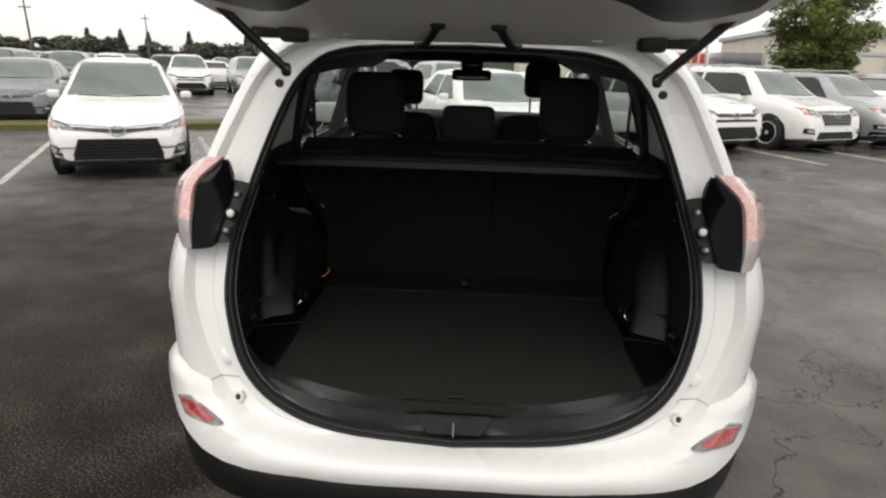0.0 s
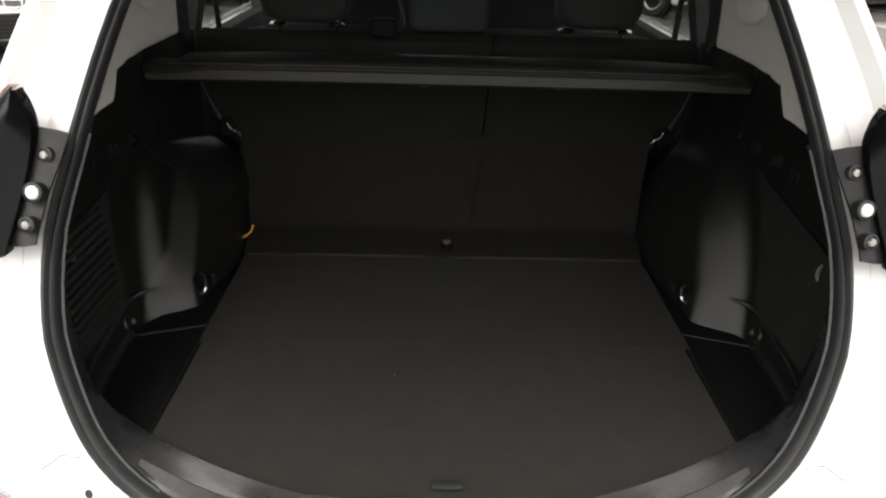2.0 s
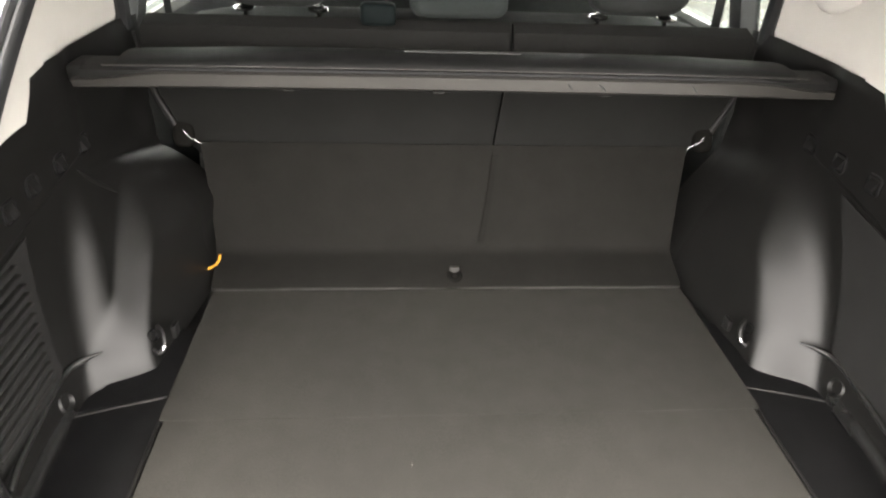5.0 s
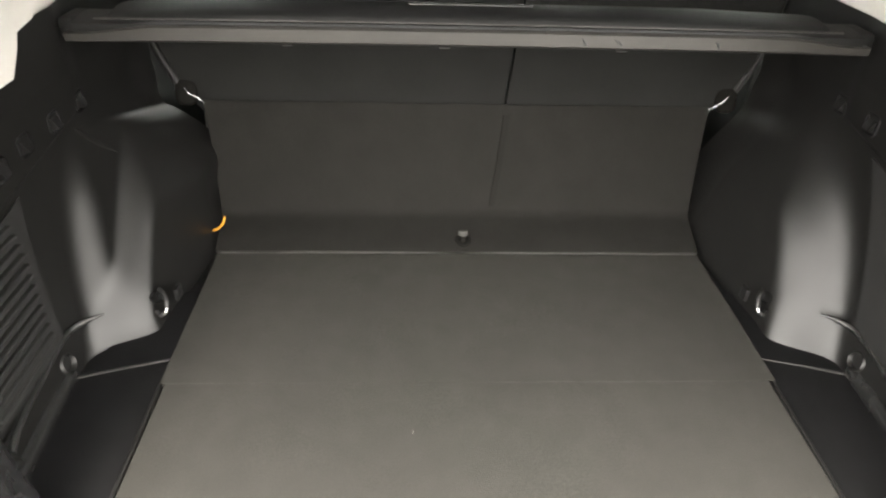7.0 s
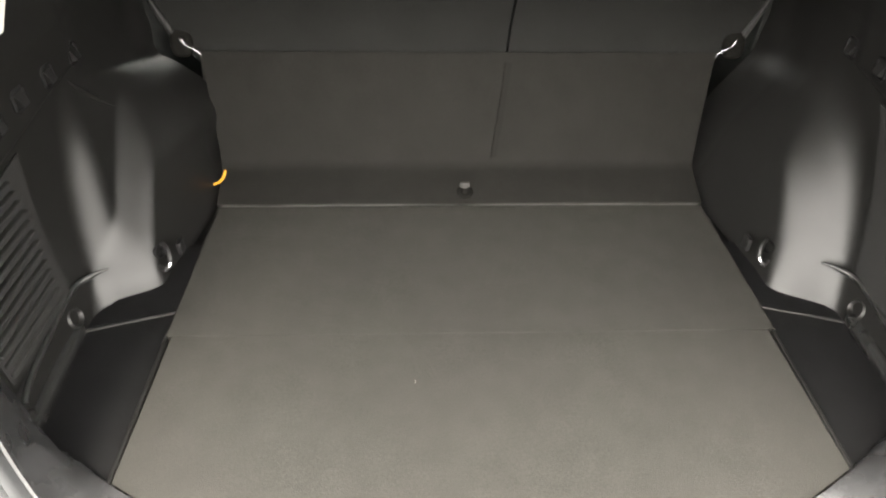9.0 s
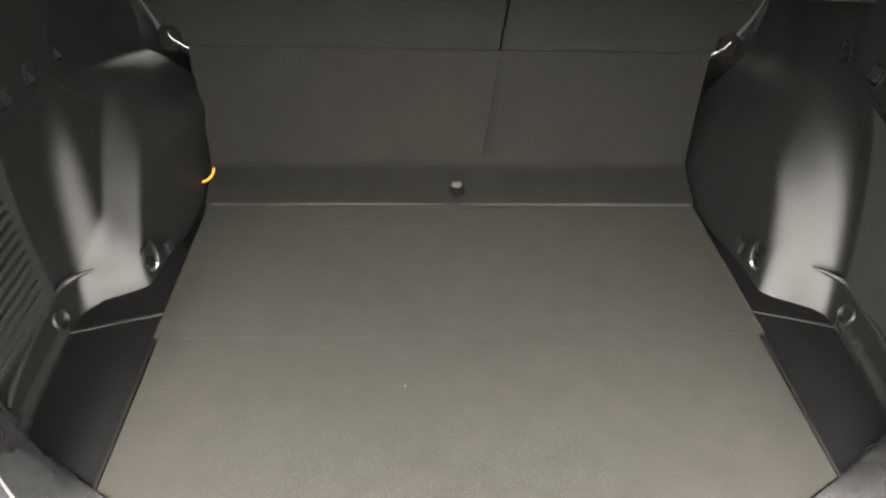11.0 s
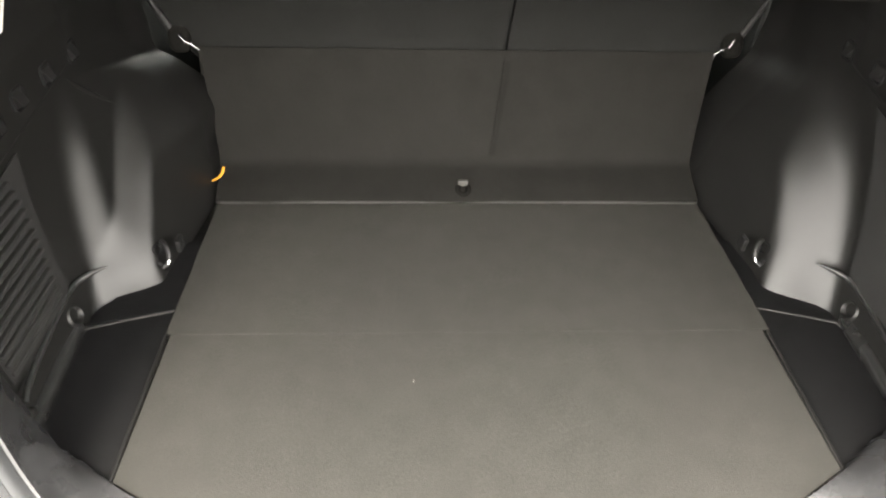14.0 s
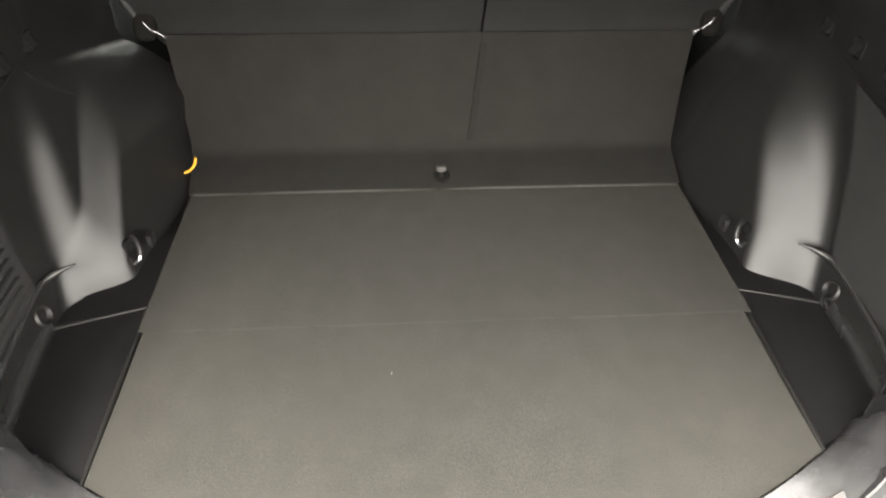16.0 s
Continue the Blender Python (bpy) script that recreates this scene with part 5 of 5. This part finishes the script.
    if detail:
        part("wiper", tube([(-.5, -L + (1.12 if kind == "sedan" else 1.02), zs + .01), (.0, -L + (1.05 if kind == "sedan" else .97), zs - .005), (.55, -L + (1.12 if kind == "sedan" else 1.02), zs + .01)], .008, n=6), RUBBER, ob)
        for s in (1, -1):
            for y in (-L + .98 + .35, L - 1.5 if kind != "pickup" else L - 2.0):
                part("door_gap", conform(tree, [(0, y - .004, .30), (0, y + .004, .30), (0, y + .004, belt), (0, y - .004, belt)], (-s, 0, 0), .002, 1, 6, .004), RUBBER, ob)
            part("door_handle", conform(tree, [(0, -.02, belt - .12), (0, .16, belt - .12), (0, .16, belt - .09), (0, -.02, belt - .09)], (-s, 0, 0), .03, 4, 2, .03), paint, ob)
            if kind == "suv":
                part("roof_rail", tube([(s * w * .66, -L + 1.95, h + .02), (s * w * .70, -.2, h + .05), (s * w * .66, L - .8, h + .02)], .018, n=8), SILVER, ob)
    # tail
    for s in (1, -1):
        z0, z1 = (.74, .92) if kind == "sedan" else (.86, 1.06)
        part("tail_lamp", conform(tree, [(s * .46, 0, z0 + .03), (s * .80, 0, z0), (s * .80, 0, z1), (s * .50, 0, z1)], (0, -1, 0), .008, 6, 4), REDLENS, ob, "red tail lamp")
    part("rear_bumper_strip", conform(tree, [(-.72, 0, .26), (.72, 0, .26), (.74, 0, .42), (-.74, 0, .42)], (0, -1, 0), .008, 8, 3), PLASTIC, ob)
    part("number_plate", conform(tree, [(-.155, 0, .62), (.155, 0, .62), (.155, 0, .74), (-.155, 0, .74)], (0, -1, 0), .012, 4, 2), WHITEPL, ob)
    return ob


def park(ob, x, y, heading):
    """Stands a vehicle with the middle of its nose at (x, y); heading: the way its nose points, in degrees from -y towards +x."""
    ob.matrix_world = pose(x, y, 0, 0, 0, heading) @ pose(0, half_of[ob.name.split(".")[0]], 0)
    return ob


half_of = {}


def make(name, *args, **kw):
    ob = vehicle(name, *args, **kw)
    half_of[name] = kw.get("length", 4.64) / 2
    return ob


white_sedan = park(make("sedan", "white sedan with a wide black lower grille", WHITE, width=1.66, height=1.53), -4.48, 6.1, 26)
facing = park(make("compact_car", "white compact car parked nose to nose ahead", WHITE, length=4.5, width=1.85, height=1.53, belt=.97), .98, 8.1, 20)
small_suv = park(make("crossover", "white crossover with black bumper cladding", WHITE, length=4.6, width=1.845, height=1.68, belt=1.04, kind="suv", group="parked row"), 5.30, 11.4, 29)
big_suv = park(make("large_suv", "white large SUV with a chrome-barred grille", WHITE, length=4.88, width=1.925, height=1.73, belt=1.08, kind="suv", group="parked row"), 7.7, 12.2, 29)
silver_suv = park(make("silver_crossover", "silver crossover with dark lower bumper", SILVER, length=4.6, width=1.845, height=1.68, belt=1.04, kind="suv", group="parked row"), 10.0, 13.5, 29)
away = make("estate_suv", "silver SUV with red tail lamps seen from behind", SILVER, length=4.7, width=1.86, height=1.72, belt=1.06, kind="suv")
away.matrix_world = pose(13.3, 20.6, 0, 0, 0, 152)
pickup = make("pickup_truck", "black pickup truck across the lot", BLACKCAR, length=5.6, width=1.95, height=1.85, belt=1.12, kind="pickup")
pickup.matrix_world = pose(24.5, 29.5, 0, 0, 0, 80)
side_suv = make("grey_suv", "silver grey SUV standing side on", SILVER, length=4.7, width=1.86, height=1.74, belt=1.06, kind="suv")
side_suv.matrix_world = pose(-3.35, 13.7, 0, 0, 0, -36)
dark_car = make("dark_sedan", "dark grey sedan beside the white one", GREYCAR)
park(dark_car, -10.0, 11.6, 26)

# rows of cars far off, copies of a few
far_kinds = [make("far_sedan", "sedan in a far row of the lot", p, detail=False, group="far rows") for p in (WHITE, SILVER, GREYCAR)]
for ob, p in zip(far_kinds, ("white", "silver", "dark grey")):
    ob["label"] = p + " sedan in a far row of the lot"
far_suvs = [make("far_suv", "SUV in a far row of the lot", p, length=4.7, width=1.86, height=1.72, belt=1.06, kind="suv", detail=False, group="far rows") for p in (WHITE, BLACKCAR, SILVER)]
for ob, p in zip(far_suvs, ("white", "black", "silver")):
    ob["label"] = p + " SUV in a far row of the lot"
stock = far_kinds + far_suvs
rng = random.Random(4)
used = set()
spots = []
for row, (y0, x0, n) in enumerate(((25, -38, 12), (31, -42, 14), (38, -48, 15), (44, -54, 17), (53, -62, 18), (60, -68, 19), (72, -80, 22))):
    for k in range(n):
        x = x0 + k * 2.75
        if x > -7.0 - row * 1.2 or rng.random() < .10:
            continue
        spots.append((x + rng.uniform(-.15, .15), y0 + (x - x0) * .12 + rng.uniform(-.3, .3), 26 + 180 * (row % 2)))
for x, y in ((-12.9, 20.3), (-15.8, 19.2), (2.2, 21.5), (4.9, 22.2), (-1.0, 21.0), (18.5, 33), (28.5, 36), (31.5, 36.5), (34.5, 37)):
    spots.append((x, y, 20))
for x, y, a in spots:
    ob = rng.choice(stock)
    m = pose(x, y, 0, 0, 0, a)
    if ob.name in used:
        copy_thing(ob, m)
    else:
        used.add(ob.name)
        ob.matrix_world = m
for ob in stock:
    if ob.name not in used:
        ob.matrix_world = pose(-20 - 3 * stock.index(ob), 75, 0, 0, 0, 26)


# ---- lot markings, verge and path ----
def stripe(x0, y0, x1, y1, w=.10):
    a, b = Vector((x0, y0, 0)), Vector((x1, y1, 0))
    d = (b - a).normalized()
    n = Vector((-d.y, d.x, 0)) * w / 2
    rows = []
    for i in range(13):
        p = a.lerp(b, i / 12)
        j = .004 * noise.noise((i * 1.7, x0, y0))
        rows.append([p - n + Vector((j, j, .001)), p - n * .97 + Vector((j, j, .005)), p + n * .97 + Vector((-j, j, .005)), p + n + Vector((-j, j, .001))])
    return tagged(part("parking_line", loft(rows), LINEPAINT), "worn white painted bay line on asphalt", "parking line", "bay lines")


D = Vector((-.447, .894))
for k in range(-2, 5):
    p = Vector((-5.78, 5.64)) + Vector((.894, .447)) * 2.59 * k - D * .1
    q = p + D * 4.9
    if k >= -1 and k < 2:
        stripe(p.x, p.y, q.x, q.y)
for x0, y0, x1, y1 in ((6.55, 10.2, 5.3, 14.4), (8.25, 10.9, 6.9, 15.4), (10.3, 12.0, 9.0, 16.5)):
    stripe(x0, y0, x1, y1)
e = Vector((.894, .447))
c = Vector((-7.2, 12.2))
rows = []
for k in range(25):
    p = c + e * (k - 16) * 1.0
    q = p + D * (1.5 + .1 * math.sin(k))
    if p.x > -2.6:
        break
    rows.append([Vector((p.x, p.y, .0)), Vector((p.x, p.y, .12)), Vector((p.x, p.y, .13)) + Vector((D.x, D.y, 0)) * .16, Vector((p.x, p.y, .15)) + Vector((D.x, D.y, 0)) * .8, Vector((q.x, q.y, .10)), Vector((q.x, q.y, 0))])
tagged(part("verge", loft(rows), GRASS), "kerbed strip of rough grass between bays", "verge", kind="structure")
rows = [[Vector((x, y, z)) for x, y in ((9.6, 15.6), (12.5, 15.0), (20, 17.5), (40, 26))] for z in (0, .05)] + [[Vector((x, y, .055)) for x, y in ((9.0, 19.0), (12.0, 20.0), (20, 24), (40, 33))]]
tagged(part("pavement", loft(rows), WETPATH), "wet tan concrete apron by the building", "pavement", kind="structure")


# ---- trees ----
def leafy(bm, centre, size, count, leaf, rng2):
    """Small bent leaves in an uneven clump."""
    for _ in range(count):
        while True:
            q = Vector((rng2.uniform(-1, 1), rng2.uniform(-1, 1), rng2.uniform(-1, 1)))
            if .25 < q.length < 1:
                break
        p = centre + Vector((q.x * size.x, q.y * size.y, q.z * size.z))
        d = Vector((rng2.uniform(-1, 1), rng2.uniform(-1, 1), rng2.uniform(-.6, .6))).normalized() * leaf * rng2.uniform(.6, 1.3)
        s = d.orthogonal().normalized() * d.length * .5
        up = d.cross(s).normalized() * d.length * .2
        v = [bm.verts.new(x) for x in (p - d, p - s + up, p + d, p + s + up)]
        bm.faces.new((v[0], v[1], v[2]))
        bm.faces.new((v[0], v[2], v[3]))


def broadleaf(name, label, x, y, height, spread, clumps, per, leaf, seed, low=.28, mt=LEAF):
    r = random.Random(seed)
    ob = thing(name, label, "tree", Matrix.Translation((x, y, 0)))
    bm = bmesh.new()
    trunk_top = height * .55
    tube(spline([(0, 0, -.1), (.04, .02, height * .2), (-.03, .05, trunk_top), (.05, 0, height * .9)], 12), [max(.03, .02 * height * (1 - i / 13)) for i in range(13)], bm, 8)
    ends = []
    for k in range(9):
        a = k * 2.4
        z0 = height * (low + .05 + .05 * k)
        e0 = Vector((math.cos(a) * spread * .6, math.sin(a) * spread * .6, z0 + height * .16))
        tube(spline([(0, 0, z0), tuple(e0 * .5 + Vector((0, 0, z0 * .5 + .05))), tuple(e0)], 6), [.012 * height * (1 - i / 8) for i in range(7)], bm, 6)
        ends.append(e0)
    part("trunk", bm, BARK, ob)
    bm = bmesh.new()
    for k in range(clumps):
        a, q = r.uniform(0, 2 * math.pi), r.random() ** .5
        f = r.random()
        wide = spread * (math.sin(math.pi * min(1, .16 + .80 * f)) ** .7)
        c0 = Vector((math.cos(a) * q * wide, math.sin(a) * q * wide, height * (low + (1 - low) * f)))
        sz = Vector((1, 1, .75)) * spread * r.uniform(.14, .30)
        leafy(bm, c0, sz, per, leaf, r)
    part("crown", bm, mt, ob, smooth=False)
    return ob


broadleaf("broadleaf_tree", "full green broadleaf tree beside the pale building", 13.7, 25.5, 6.6, 2.0, 230, 190, .072, 3, .25)
def conifer(name, label, x, y, height, spread, seed):
    """A pointed tree of drooping leafy tiers."""
    r = random.Random(seed)
    ob = thing(name, label, "tree", Matrix.Translation((x, y, 0)))
    part("trunk", tube([(0, 0, -.1), (0, 0, height * .5), (0, 0, height)], (.02 * height, .012 * height, .02), n=7), BARK, ob)
    bm = bmesh.new()
    for k in range(46):
        f = (k / 45) ** 1.2
        w = spread * (1 - f) * r.uniform(.55, 1.0)
        ang = k * 2.4
        leafy(bm, Vector((math.cos(ang) * w * .6, math.sin(ang) * w * .6, height * (.06 + .93 * f))), Vector((.30 * spread * (1.15 - f), .30 * spread * (1.15 - f), height * .06)), 22, .6, r)
    part("crown", bm, FARLEAF, ob, smooth=False)


rt = random.Random(11)
for k in range(34):
    x = -178 + k * 4.9 + rt.uniform(-1.5, 1.5)
    y = 205 + rt.uniform(0, 18)
    if rt.random() < .42:
        conifer("distant_conifer", "dark green pointed conifer in the far tree line", x, y, rt.uniform(6, 10.5), rt.uniform(3.6, 5.2), 70 + k)
    else:
        broadleaf("distant_tree", "dark green tree in the far tree line", x, y, rt.uniform(5.0, 7.5), rt.uniform(5.0, 7.5), 50, 30, .7, 20 + k, .05, FARLEAF)
rows = [[Vector((-400 + 800 * i / 60, 240, z * (4.0 + 1.8 * noise.noise((i * .6, z, 0))))) for i in range(61)] for z in (0, .6, 1)]
bm = loft(rows)
tagged(part("backdrop", bm, FARLEAF), "dark distant hedge line along the horizon", "backdrop", kind="structure")

# ---- poles and buildings ----
for x, y, hh in ((-68, 96, 9.2), (-72, 140, 10.5), (-28, 100, 8.0)):
    ob = thing("utility_pole", "weathered wooden utility pole with crossarms", "utility pole", Matrix.Translation((x, y, 0)), "poles")
    part("pole", tube([(0, 0, -.2), (-.15, 0, hh * .5), (-.35, 0, hh)], (.19, .16, .12)), WOODPOLE, ob)
    part("crossarm", box(-1.3, .7, -.06, .06, hh - 1.0, hh - .85, .02), WOODPOLE, ob)
    for dx in (-1.1, -.5, .4):
        part("insulator", lathe([(.05, 0), (.07, .05), (.04, .12), (.001, .14)], Matrix.Translation((dx, 0, hh - .85)), 10), WHITEPL, ob)


def hall(name, label, x0, x1, y0, y1, hh, wallmat, band, turn=0.0, doors=()):
    ob = thing(name, label, "building", pose(x0, y0, 0, 0, 0, turn))
    w, d = x1 - x0, y1 - y0
    part("wall", box(0, w, 0, d, 0, hh, .05), wallmat, ob)
    part("roof", box(-.25, w + .25, -.25, d + .25, hh, hh + .35, .05), band, ob)
    part("band", box(-.06, w + .06, -.06, .0, hh * .72, hh * .78, .01), WALLGREY, ob)
    for a, b, z, mt in doors:
        dr = part("garage_door", box(a, b, -.09, .05, 0, z, .02), mt, ob)
        for k in range(1, 5):
            part("door_panel", box(a + .05, b - .05, -.12, -.08, z * k / 5 - z * .16, z * k / 5 - .03, .02), mt, dr)
        part("door_frame", box(a - .2, b + .2, -.05, .02, z + .02, z + .25, .02), WALLGREY, ob)
    return ob


hall("service_building", "pale service building with roll-up doors", 19.6, 31, 44, 56, 4.2, STUCCO, WALLGREY, -6, ((2.0, 5.6, 3.8, WALLGREY), (7.5, 11, 3.8, WALLGREY)))
hall("long_building", "long low beige building with a flat roof", 31, 75, 50, 64, 5.0, STUCCO, CONCRETE, -18, ((4, 8, 3, STUCCO),))
hall("showroom", "white showroom front with a dark canopy", 4.0, 17.0, 60, 68, 3.4, STUCCO, WHITE, 0)
can = thing("canopy", "dark flat canopy over the showroom front", "canopy", pose(16.4, 43, 0))
part("deck", box(0, 2.6, 0, 3, 2.2, 3.0, .05), GREYCAR, can)
for x in (.2, 2.4):
    part("post", tube([(x, .2, 0), (x, .2, 2.7)], .09), GREYCAR, can)
sign = thing("pennant_sign", "red and blue pennant sign on a post", "sign", pose(13.9, 39, 0))
part("post", tube([(0, 0, 0), (0, 0, 4.2)], .05), SILVER, sign)
part("panel", box(-.2, .2, -.05, .05, 3.7, 4.2, .02), SIGNBLUE, sign)
part("flag", thick(loft([[Vector((.2, 0, 4.2)), Vector((.6, 0, 4.1))], [Vector((.2, 0, 3.7)), Vector((.55, .05, 3.65))]]), .02), SIGNRED, sign)
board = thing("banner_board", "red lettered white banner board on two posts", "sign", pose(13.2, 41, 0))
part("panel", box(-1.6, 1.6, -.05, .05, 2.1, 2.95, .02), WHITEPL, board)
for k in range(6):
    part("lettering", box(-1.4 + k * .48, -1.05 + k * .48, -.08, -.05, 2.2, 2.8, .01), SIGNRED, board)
for x in (-1.4, 1.4):
    part("leg", tube([(x, 0, 0), (x, 0, 2.05)], .05), SILVER, board)
ys = thing("yellow_sign", "small yellow sign on a post", "sign", pose(3.1, 17.5, 0))
part("post", tube([(0, 0, 0), (0, 0, 1.7)], .035), SILVER, ys)
part("panel", box(-.22, .22, -.02, .02, 1.5, 1.95, .02), YELLOW, ys)
